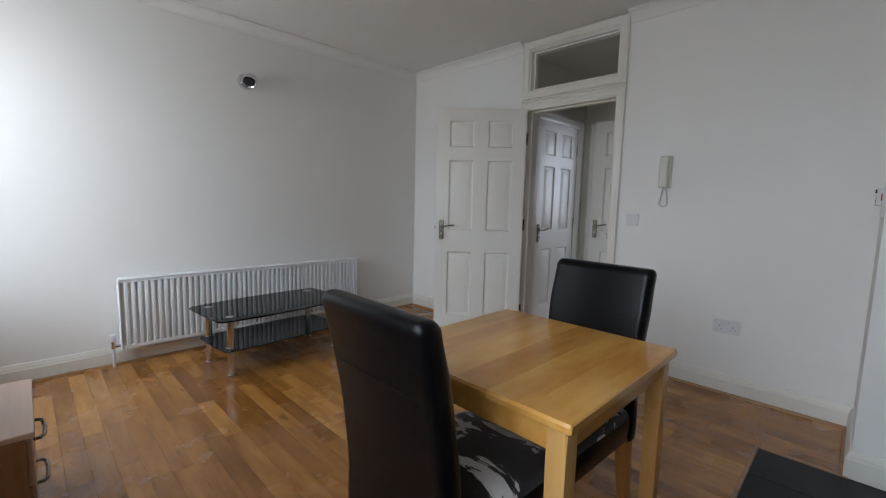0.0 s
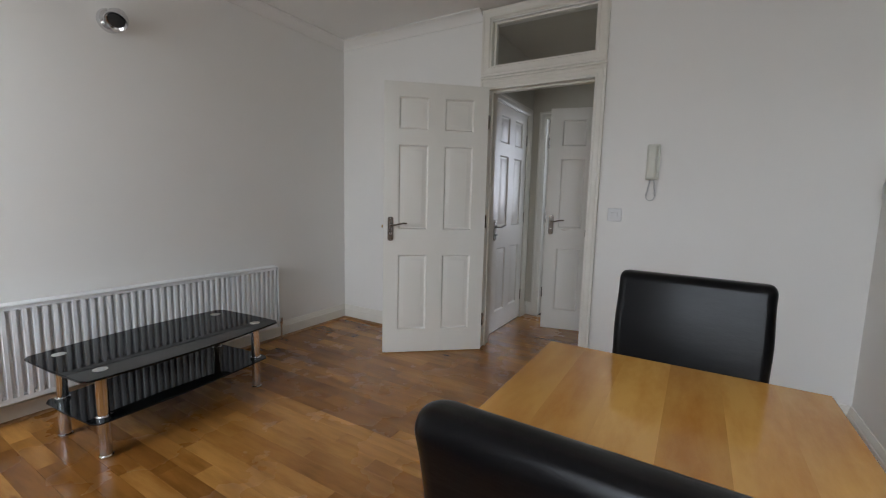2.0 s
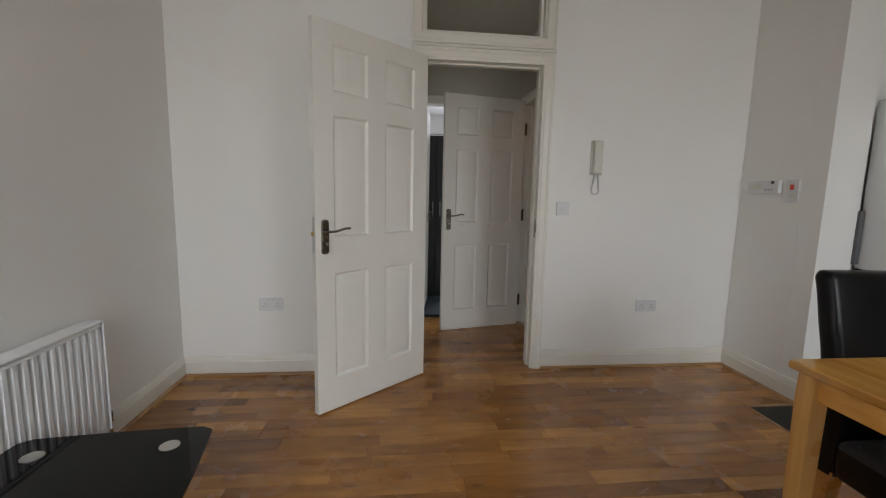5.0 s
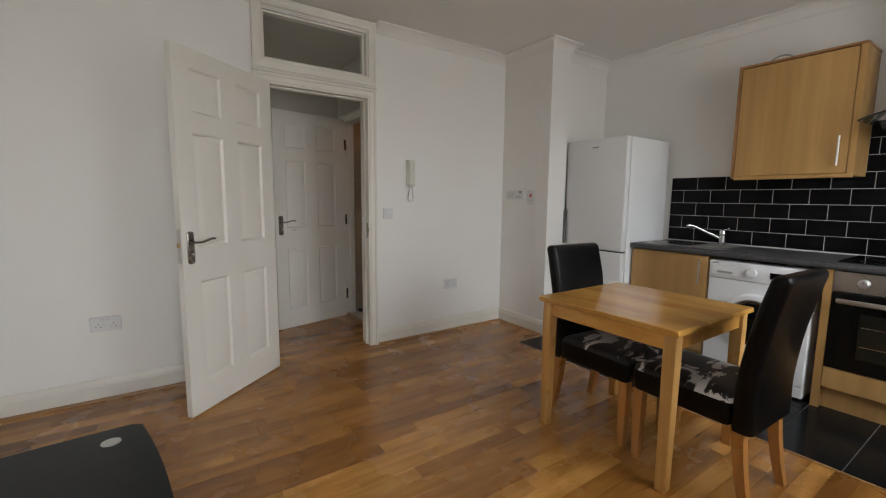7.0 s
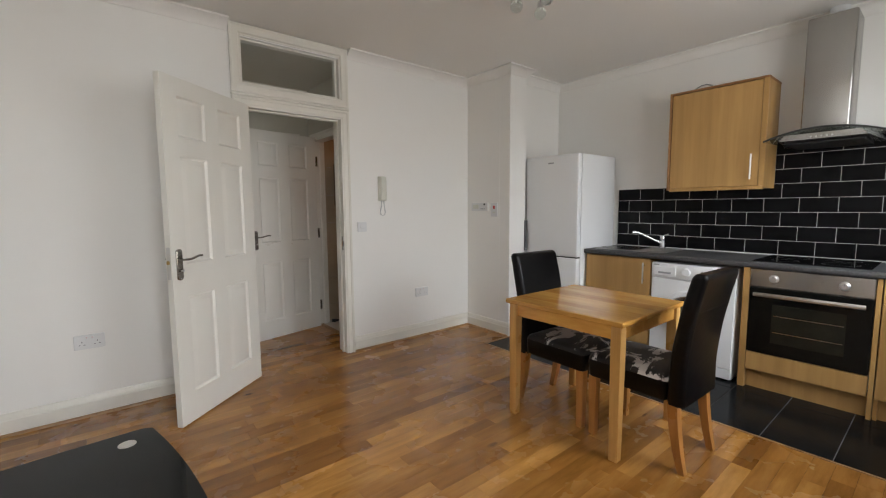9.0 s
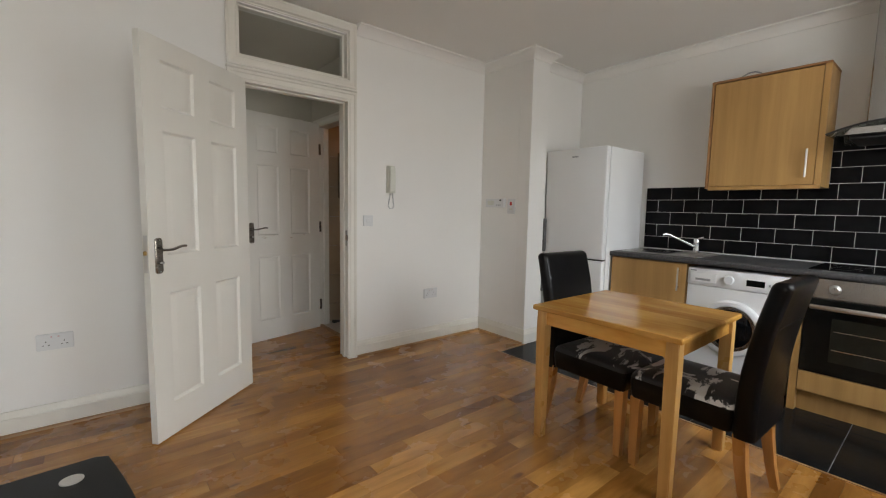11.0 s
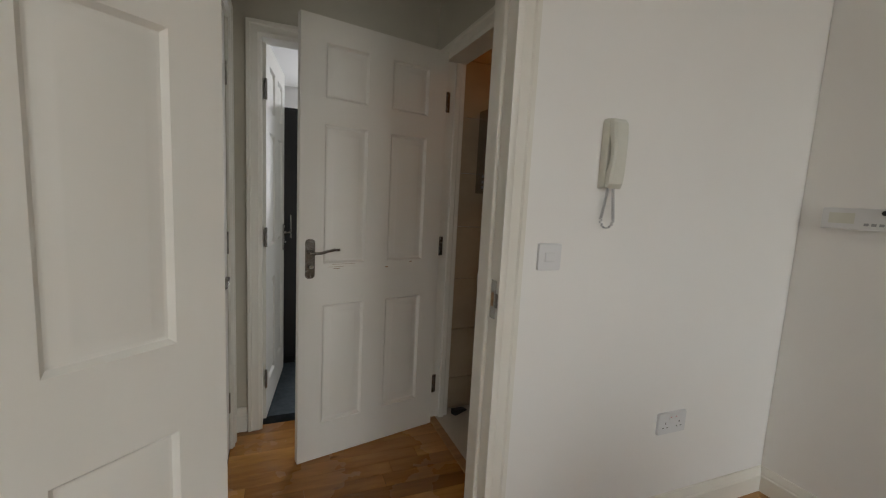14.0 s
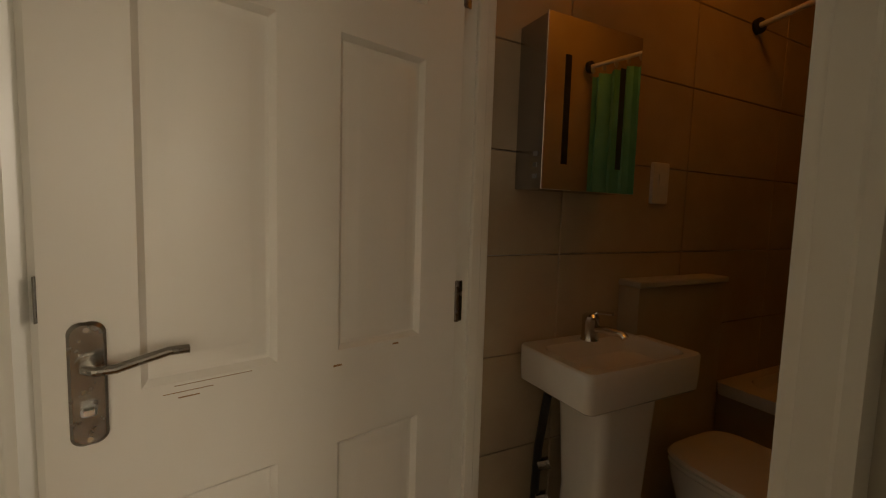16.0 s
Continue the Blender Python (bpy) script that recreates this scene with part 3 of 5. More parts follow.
part("lip", bx(-0.004, -0.0008, -0.030, -0.017, -0.022, 0.022, bev=0.0012), NICKEL, sp)


# ---- living room things ----
def radiator():
    y0, y1, z0, z1 = 0.875, 2.765, 0.125, 0.618
    r = thing("radiator", "white steel panel radiator with vertical flutes on the wall", "radiator", pose(XW + 0.07, 0.5 * (y0 + y1), 0))
    L = (y1 - y0) / 2
    n = 48
    pitch = (2 * L - 0.03) / n
    pts = []
    for i in range(n):
        y = -L + 0.015 + i * pitch
        pts += [(y, 0.014), (y + pitch * 0.30, 0.014), (y + pitch * 0.44, 0.034), (y + pitch * 0.86, 0.034)]
    pts.append((L - 0.015, 0.014))
    fr = B()
    ins = 0.028
    levels = [(z0 + 0.004, 0.0), (z0 + ins, 0.0), (z0 + ins + 0.012, 1.0), (z1 - ins - 0.012, 1.0), (z1 - ins, 0.0), (z1 - 0.004, 0.0)]
    rows = [[fr.verts.new((0.030 + (x - 0.030) * k, y, z)) for y, x in pts] for z, k in levels]
    for a, b in zip(rows, rows[1:]):
        for i in range(len(a) - 1):
            fr.faces.new((a[i], a[i + 1], b[i + 1], b[i]))
    part("front_panel", fr, WHITE, r)
    part("back_panel", bx(-0.035, -0.022, -L + 0.01, L - 0.01, z0 + 0.01, z1 - 0.01, bev=0.004), WHITE, r)
    part("core", bx(-0.022, 0.008, -L + 0.004, L - 0.004, z0 + 0.012, z1 - 0.010), WHITE, r)
    g = bx(-0.038, 0.036, -L, L, z1 - 0.012, z1, bev=0.004)
    part("top_grille", g, WHITE, r)
    for s in (-1, 1):
        part("side_cover", bx(-0.037, 0.036, s * L - 0.004, s * L + 0.004, z0, z1 - 0.013, bev=0.003), WHITE, r)
    part("seam", bx(0.0285, 0.0335, -L + 0.006, L - 0.006, z1 - 0.030, z1 - 0.022, bev=0.003), WHITE, r)
    for s in (-1, 1):
        y = s * (L + 0.045)
        pv = part("valve", cyl(B(), 0.012, (0, y, 0.135), (0, y, 0.185), 14), CHROME, r, "chrome radiator valve")
        part("pipe", cyl(B(), 0.0075, (0, y, 0.0), (0, y, 0.14), 12), WHITE if s < 0 else CHROME, pv)
        part("union", cyl(B(), 0.011, (0, y, 0.150), (0, y - s * 0.05, 0.150), 12), CHROME, pv)
        if s < 0:
            part("cap", lathe(B(), [(0.017, 0.185), (0.019, 0.19), (0.019, 0.225), (0.016, 0.232)], pose(0, y, 0), 18), PLASTIC, pv, "white thermostatic cap")
    return r


radiator()


def coffee_table():
    t = thing("coffee_table", "low black glass coffee table with chrome tube legs", "coffee table", pose(-3.095, 1.752, 0, 0, 0, 5.0))

    def plate(hx, hy, bow, z0, z1):
        """Outline with bowed long sides and clipped corners."""
        out = []
        for s in (1, -1):
            pts = []
            for k in range(13):
                u = -1 + 2 * k / 12
                pts.append((s * (hx - bow + bow * (1 - u * u)), s * u * (hy - 0.02)))
            out += pts
            out += [(s * (hx - bow - 0.03), s * hy), (0.0, s * (hy + 0.006)), (-s * (hx - bow - 0.03), s * hy)]
        return loft(B(), [[(x * k, y * k, z) for x, y in out] for z, k in ((z0, 0.997), (z0 + 0.002, 1.0), (z1 - 0.002, 1.0), (z1, 0.997))])

    part("glass_top", plate(0.305, 0.500, 0.035, 0.394, 0.404), BLACKGL, t, "shiny black glass top with bowed sides")
    part("shelf", plate(0.245, 0.455, 0.02, 0.178, 0.186), BLACKGL, t, "black glass lower shelf")
    for sx in (-1, 1):
        for sy in (-1, 1):
            x, y = 0.178 * sx, 0.398 * sy
            lg = part("leg", lathe(B(), [(0.024, 0.002), (0.028, 0.004), (0.028, 0.012), (0.0235, 0.016), (0.0235, 0.170)], pose(x, y, 0), 20), CHROME, t)
            part("upper_leg", lathe(B(), [(0.0235, 0.194), (0.0235, 0.392), (0.030, 0.3925), (0.030, 0.3938)], pose(x, y, 0), 20), CHROME, lg)
            part("collar", lathe(B(), [(0.028, 0.166), (0.030, 0.168), (0.030, 0.196), (0.028, 0.198)], pose(x, y, 0), 20), CHROME, lg)
            part("disc", cyl(B(), 0.028, (x, y, 0.4042), (x, y, 0.4062), 24), HANDLE, lg, "round brushed steel cap on the glass")
    return t


coffee_table()


def dining_table():
    x0, x1, y0, y1, z = -1.114, -0.402, 1.256, 1.992, 0.712
    t = thing("dining_table", "small varnished beech dining table with square legs", "table", pose(0.5 * (x0 + x1), 0.5 * (y0 + y1), 0))
    hx, hy = (x1 - x0) / 2, (y1 - y0) / 2
    n = 6
    prof = [(-hy, z - 0.022), (-hy + 0.006, z - 0.026), (hy - 0.006, z - 0.026), (hy, z - 0.022), (hy, z - 0.008), (hy - 0.005, z), (-hy + 0.005, z), (-hy, z - 0.008)]
    for i in range(n):
        # stave with an eased nosing at both ends
        a, b = -hx + i * 2 * hx / n, -hx + (i + 1) * 2 * hx / n
        aa, bb = a + (0.0 if i else 0.004), b - (0.0 if i < n - 1 else 0.004)
        rings = [[(aa, y, zz) for y, zz in prof], [(bb, y, zz) for y, zz in prof]]
        if i == 0:
            rings.insert(0, [(a, y * 0.992, zz - 0.004 if zz > z - 0.01 else zz + 0.003) for y, zz in prof])
        if i == n - 1:
            rings.append([(b, y * 0.992, zz - 0.004 if zz > z - 0.01 else zz + 0.003) for y, zz in prof])
        part("stave", loft(B(), rings), BIRCH, t)
    for s in (-1, 1):
        part("apron", bx(-hx + 0.066, hx - 0.066, s * (hy - 0.042) - 0.010, s * (hy - 0.042) + 0.010, z - 0.100, z - 0.026, bev=0.002), BIRCH, t)
        part("apron", bx(s * (hx - 0.042) - 0.010, s * (hx - 0.042) + 0.010, -hy + 0.066, hy - 0.066, z - 0.100, z - 0.026, bev=0.002), BIRCH, t)
    for sx in (-1, 1):
        for sy in (-1, 1):
            a, b = sx * (hx - 0.044), sy * (hy - 0.044)
            bm = loft(B(), [[(a + k * u, b + k * v, zz) for u, v in ((-1, -1), (1, -1), (1, 1), (-1, 1))] for zz, k in ((0.0, 0.0215), (0.003, 0.023), (0.60, 0.026), (z - 0.026, 0.026))])
            es = [e for e in bm.edges if abs(e.verts[0].co.z - e.verts[1].co.z) > 0.05]
            bmesh.ops.bevel(bm, geom=es, offset=0.004, segments=2, affect="EDGES")
            part("leg", bm, BIRCH_LEG, t)
    return t


dining_table()


def rounded_rect(hx, hy, r, z, seg=5, cx=0.0, cy=0.0):
    out = []
    for qx, qy, a0 in ((1, 1, 0), (-1, 1, 90), (-1, -1, 180), (1, -1, 270)):
        for k in range(seg + 1):
            a = radians(a0 + 90 * k / seg)
            out.append((cx + qx * (hx - r) + r * math.cos(a), cy + qy * (hy - r) + r * math.sin(a), z))
    return out


def parsons_chair(m, label):
    """High-backed chair facing +y, its seat centred on the origin."""
    c = thing("dining_chair", label, "chair", m, "chairs at the table")
    W, D = 0.199, 0.215
    # backrest: a padded slab curving backwards from below the seat to a rolled top
    rings = []
    for k in range(31):
        roll = max(0, k - 22) / 8
        u = min(k, 22) / 22 * 0.955
        z = 0.325 + u * 0.634 + 0.029 * math.sin(roll * math.pi / 2)
        u += 0.045 * roll
        back = -D - 0.012 - 0.085 * max(0.0, (u - 0.18) / 0.82) ** 1.7
        puff = math.cos(min(roll, 0.97) * math.pi / 2) ** 0.6
        th = (0.040 - 0.006 * u) * max(0.10, puff)
        wd = W - 0.002 + 0.008 * u - 0.030 * (1 - max(0.10, puff)) + 0.0015 * math.sin(u * 19)
        rings.append(rounded_rect(wd, th, min(0.028, th * 0.95), z, 5, 0, back))
    part("backrest", loft(B(), rings), LEATHER, c, "black leather padded high back")
    part("seam", tube(B(), [(x, -D - 0.012 - 0.085 * ((0.72 - 0.18) / 0.82) ** 1.7 - 0.0375, 0.325 + 0.72 * 0.634) for x in (-W + 0.02, 0, W - 0.02)], 0.0013, 6), LEATHER, c)
    # seat: leather box below, cowhide cushion on top
    rings = [rounded_rect(W - 0.006, D - 0.012, 0.02, 0.335, 4, 0, 0.02), rounded_rect(W, D - 0.006, 0.025, 0.345, 4, 0, 0.02), rounded_rect(W + 0.004, D, 0.03, 0.40, 4, 0, 0.02), rounded_rect(W + 0.002, D, 0.03, 0.43, 4, 0, 0.02)]
    part("seat", loft(B(), rings), LEATHER, c, "black leather seat sides")
    rings = [rounded_rect(W + 0.001, D - 0.001, 0.03, 0.430, 5, 0, 0.02)]
    for k in range(1, 9):
        a = k / 8 * math.pi / 2
        s = math.cos(a) ** 0.45 if k < 8 else 0.12
        rings.append(rounded_rect(max(0.01, (W + 0.001) * s), max(0.01, (D - 0.001) * s), max(0.004, 0.03 * s), 0.430 + 0.045 * math.sin(a) ** 0.9, 5, 0, 0.02))
    part("cushion", loft(B(), rings), COWHIDE, c, "black and white cowhide seat cover")
    for sx in (-1, 1):
        x = sx * (W - 0.03)
        part("front_leg", loft(B(), [[(x + k * u, D - 0.012 + k * v, z) for u, v in ((-1, -1), (1, -1), (1, 1), (-1, 1))] for z, k in ((0.0, 0.017), (0.336, 0.0225))]), CHAIRLEG, c)
        part("rear_leg", loft(B(), [[(x + k * u, -D - 0.006 + off + k * v, z) for u, v in ((-1, -1), (1, -1), (1, 1), (-1, 1))]
                                   for z, k, off in ((0.0, 0.016, -0.045), (0.10, 0.0185, -0.022), (0.22, 0.021, -0.004), (0.336, 0.0225, 0.006))]), CHAIRLEG, c)
    return c


parsons_chair(pose(-0.756, 1.300, 0, 0, 0, -1.5), "black leather high-backed chair with cowhide seat, south end of table")
parsons_chair(pose(-0.736, 1.785, 0, 0, 0, 177.5), "black leather high-backed chair with cowhide seat, beside the fridge")


def dresser():
    x0, x1, y0, y1, h = -2.345, -1.805, YS + 0.022, 0.405, 0.43
    d = thing("chest_of_drawers", "low cherry laminate drawer unit with a pale top", "chest of drawers", pose(0.5 * (x0 + x1), 0.5 * (y0 + y1), 0))
    hx, hy = (x1 - x0) / 2, (y1 - y0) / 2
    part("top", bx(-hx - 0.004, hx + 0.004, -hy, hy + 0.024, h - 0.02, h, bev=0.003), DRESTOP, d, "pale pinkish laminate top")
    for s in (-1, 1):
        part("side_panel", bx(s * hx - 0.009, s * hx + 0.009, -hy, hy, 0, h - 0.02), DRESSER, d)
    part("back_panel", bx(-hx + 0.009, hx - 0.009, -hy, -hy + 0.006, 0.02, h - 0.02), DRESSER, d)
    part("plinth", bx(-hx + 0.009, hx - 0.009, hy - 0.03, hy - 0.012, 0, 0.075), DRESSER, d)
    for i in range(2):
        a, b = 0.080 + i * 0.164, 0.080 + i * 0.164 + 0.160
        dr = part("drawer", bx(-hx + 0.010, hx - 0.010, hy - 0.3, hy + 0.017, a, b, bev=0.002), DRESTOP, d)
        z, w = 0.5 * (a + b), 0.085
        part("handle", tube(B(), [(-w, hy + 0.016, z), (-w, hy + 0.036, z), (-w + 0.018, hy + 0.046, z), (0, hy + 0.049, z), (w - 0.018, hy + 0.046, z), (w, hy + 0.036, z), (w, hy + 0.016, z)], 0.0065, 8), NICKEL, dr, "bowed metal handle")
    return d


dresser()


def wall_spot():
    s = thing("wall_light", "chrome wall spotlight with a dark eyeball shade", "wall light", pose(XW, 1.780, 2.108) @ Matrix.Scale(1.2, 4))
    q = Matrix(((0, 0, 1, 0), (1, 0, 0, 0), (0, 1, 0, 0), (0, 0, 0, 1)))
    part("base", lathe(B(), [(0.052, 0.0), (0.052, 0.008), (0.046, 0.018), (0.02, 0.026), (0.012, 0.05)], q, 28), CHROME, s)
    aim = look((0.075, 0.0, -0.005), (0.30, -0.16, -0.28))
    sh = part("shade", lathe(B(), [(0.018, 0.05), (0.034, 0.036), (0.044, 0.008), (0.046, -0.022), (0.043, -0.026), (0.036, -0.018), (0.012, -0.010)], aim, 26), CHROME, s)
    part("bulb", lathe(B(), [(0.030, -0.016), (0.030, -0.019), (0.016, -0.021)], aim, 22), BLACKPL, sh)


wall_spot()


def entry_phone():
    p = thing("entry_phone", "cream plastic entry phone with a coiled cord", "intercom", pose(-0.990, YN, 1.322))
    body = loft(B(), [[(x * k, -d, 0.105 + (z - 0.105) * k) for x, z in ((-0.037, 0), (0.037, 0), (0.037, 0.208), (0.032, 0.217), (-0.032, 0.217), (-0.037, 0.208))] for d, k in ((0, 1.0), (0.022, 1.0), (0.028, 0.94))])
    part("base", body, CREAMPL, p)
    rings = []
    for k in range(19):
        u = k / 18
        z = 0.001 + 0.214 * u
        mid = max(0.0, math.sin(math.pi * (u - 0.22) / 0.56)) if 0.22 < u < 0.78 else 0.0
        inner = 0.027 + 0.011 * mid ** 0.6
        outer = 0.047 + 0.010 * math.sin(math.pi * u) ** 0.6
        w = 0.029 - 0.003 * mid
        if k in (0, 18):
            w, outer = w * 0.85, outer - 0.008
        rings.append([(-0.004 + w * x, -(inner + (outer - inner) * q), z) for x, q in ((-1, 0.0), (-1, 0.72), (-0.72, 1), (0.72, 1), (1, 0.72), (1, 0.0))])
    part("handset", loft(B(), rings), CREAMPL, p)
    pts = []
    n = 420
    for k in range(n):
        u = k / (n - 1)
        if u < 0.40:
            cx, cz = -0.010 - 0.017 * (u / 0.40) ** 1.3, -0.100 * u / 0.40
        elif u < 0.60:
            b = (u - 0.40) / 0.20 * math.pi
            cx, cz = -0.001 - 0.026 * math.cos(b), -0.100 - 0.030 * math.sin(b)
        else:
            cx, cz = 0.025 - 0.014 * (u - 0.6) / 0.4, -0.100 * (1 - (u - 0.6) / 0.4)
        a = u * 2 * math.pi * 34
        pts.append((cx + 0.0048 * math.cos(a), -0.018 + 0.0048 * math.sin(a), cz))
    part("coiled_cord", tube(B(), pts, 0.0013, 5), GREYPL, p, "grey coiled cord hanging in a loop")


entry_phone()


def face_plate(bm, w, h, d):
    """Rounded switch plate in the plane y = 0, looking to -y."""
    rings = []
    for k, y in ((1.0, 0.0), (1.0, -d * 0.7), (0.965, -d)):
        rings.append([(x, y, z) for x, z, _ in rounded_rect(w / 2 * k, h / 2 * k, 0.006, 0, 3)])
    return loft(bm, rings)


def light_switch(m):
    s = thing("light_switch", "white plastic single light switch on the wall", "light switch", m)
    part("plate", face_plate(B(), 0.086, 0.086, 0.009), PLASTIC, s)
    part("rocker", bx(-0.020, 0.020, -0.0125, -0.0088, -0.014, 0.016, bev=0.0015), PLASTIC, s)
    for x in (-0.03, 0.03):
        part("screw", cyl(B(), 0.003, (x, -0.0085, 0), (x, -0.0098, 0), 8), PLASTIC, s)


def socket(m, label="white plastic double socket outlet on the wall"):
    s = thing("wall_socket", label, "socket", m, "wall sockets")
    part("plate", face_plate(B(), 0.148, 0.087, 0.010), PLASTIC, s)
    for sx in (-1, 1):
        x = sx * 0.036
        for a, b, w, h in ((0, 0.004, 0.0035, 0.008), (-0.011, -0.014, 0.007, 0.0035), (0.011, -0.014, 0.007, 0.0035)):
            part("pin_hole", bx(x + a - w / 2, x + a + w / 2, -0.0106, -0.0095, b - h / 2 - 0.002, b + h / 2 - 0.002), BLACKPL, s)
        part("rocker", bx(sx * 0.014 - 0.006, sx * 0.014 + 0.006, -0.0135, -0.0095, 0.014, 0.032, bev=0.001), PLASTIC, s)
        part("indicator", bx(sx * 0.014 - 0.003, sx * 0.014 + 0.003, -0.0139, -0.0133, 0.026, 0.029), REDPL, s)


light_switch(pose(-1.195, YN, 1.095))
socket(pose(-0.556, YN, 0.437))
socket(pose(-3.067, YN, 0.462), "white plastic double socket behind the open door")

lb = thing("wall_box", "small grey plastic box high on the lobby wall", "junction box", pose(HX1, 4.338, 2.205, 0, 0, -90))
part("case", face_plate(B(), 0.088, 0.082, 0.024), PLASTIC, lb)
part("cover", face_plate(B(), 0.070, 0.064, 0.028), CREAMPL, lb)
hc = thing("heating_control", "white plastic heating programmer on the pier", "thermostat", pose(COLX, 3.395, 1.263, 0, 0, -90))
part("case", face_plate(B(), 0.235, 0.082, 0.028), PLASTIC, hc)
part("display", bx(-0.09, -0.01, -0.0292, -0.0275, -0.018, 0.022), CREAMPL, hc)
part("knob", cyl(B(), 0.009, (0.075, -0.027, 0.026), (0.075, -0.034, 0.026), 12), BLACKPL, hc)
for k in range(3):
    part("key", bx(0.02 + k * 0.022, 0.034 + k * 0.022, -0.0305, -0.0275, -0.024, -0.014, bev=0.001), GREYPL, hc)
cs = thing("isolator_switch", "white plastic isolator with a red rocker", "switch", pose(COLX, 3.205, 1.235, 0, 0, -90))
part("plate", face_plate(B(), 0.088, 0.135, 0.010), PLASTIC, cs)
part("rocker", bx(-0.012, 0.012, -0.0145, -0.0095, 0.008, 0.040, bev=0.0015), REDPL, cs, "red rocker")
part("label_strip", bx(-0.018, 0.018, -0.0108, -0.0098, -0.035, -0.020), CREAMPL, cs)


def ceiling_spots():
    c = thing("ceiling_light", "chrome ceiling light with three clear globe bulbs", "ceiling light", pose(-0.93, 1.95, H))
    part("rose", lathe(B(), [(0.075, 0.0), (0.075, -0.014), (0.06, -0.024), (0.015, -0.030)], None, 28), CHROME, c)
    for k in range(3):
        a = radians(20 + 120 * k)
        x, y = 0.105 * math.cos(a), 0.105 * math.sin(a)
        ar = part("arm", tube(B(), [(0, 0, -0.02), (x * 0.6, y * 0.6, -0.04), (x, y, -0.058), (x, y, -0.085)], 0.006, 8), CHROME, c)
        part("lamp_holder", cyl(B(), 0.017, (x, y, -0.075), (x, y, -0.110), 16), CHROME, ar)
        part("globe", ball(B(), 0.036, (x, y, -0.138), 18), FROST, ar, "clear glass globe bulb")


ceiling_spots()


# ---- kitchen ----
KX, KT = 0.435, 0.88     # front of the doors; top of the worktop


def bar_handle(parent, x, y, z0, z1):
    h = part("handle", cyl(B(), 0.006, (x - 0.032, y, z0), (x - 0.032, y, z1), 12), HANDLE, parent, "steel bar handle")
    for z in (z0 + 0.025, z1 - 0.025):
        part("post", cyl(B(), 0.0045, (x - 0.032, y, z), (x, y, z), 8), STEEL, h)


def base_unit(y0, y1, handle_y, label, drawer=False):
    u = thing("base_cabinet", label, "kitchen cabinet", pose(0, 0, 0), "kitchen base cabinets")
    for a, b in ((y0, y0 + 0.018), (y1 - 0.018, y1)):
        part("side_panel", bx(KX + 0.019, XE - 0.03, a, b, 0.0, KT - 0.039), CARCASS, u)
    part("base_panel", bx(KX + 0.019, XE - 0.03, y0 + 0.018, y1 - 0.018, 0.13, 0.148), CARCASS, u)
    part("back_panel", bx(XE - 0.04, XE - 0.03, y0 + 0.018, y1 - 0.018, 0.148, KT - 0.039), CARCASS, u)
    part("plinth", bx(KX + 0.045, KX + 0.060, y0 + 0.0, y1 - 0.0, 0.0, 0.125), CARCASS, u)
    top = KT - 0.045
    if drawer:
        dr = part("drawer_front", bx(KX, KX + 0.018, y0 + 0.002, y1 - 0.002, 0.70, top, bev=0.002), CARCASS, u)
        top = 0.696
    d = part("door", bx(KX, KX + 0.018, y0 + 0.002, y1 - 0.002, 0.132, top, bev=0.002), CARCASS, u)
    bar_handle(d, KX, handle_y, top - 0.20 if not drawer else top - 0.23, top - 0.03)
    return u


base_unit(1.835, 2.415, 1.885, "beech laminate sink cabinet with a steel bar handle")
base_unit(-0.02, 0.535, 0.485, "beech laminate drawer cabinet with a steel bar handle", True)


def worktop():
    w = thing("worktop", "speckled dark grey laminate kitchen worktop", "worktop", pose(0, 0, 0))
    z0, z1 = KT - 0.038, KT
    part("slab", sweep(B(), [(-0.05, 0), (2.425, 0)], [(-XE + 0.002, z0), (-0.418, z0), (-0.415, z0 + 0.004), (-0.412, z0 + 0.012), (-0.412, z1 - 0.010), (-0.415, z1 - 0.003), (-0.422, z1), (-XE + 0.002, z1)],
         Matrix(((0, -1, 0, 0), (1, 0, 0, 0), (0, 0, 1, 0), (0, 0, 0, 1)))), WORKTOP, w)
    part("end_strip", bx(0.418, XE - 0.004, 2.425, 2.4265, z0 + 0.002, z1 - 0.001), STEEL, w)
    part("sealant", bx(XE - 0.018, XE - 0.010, -0.05, 2.42, z1, z1 + 0.008, bev=0.003), PLASTIC, w)
    return w


worktop()


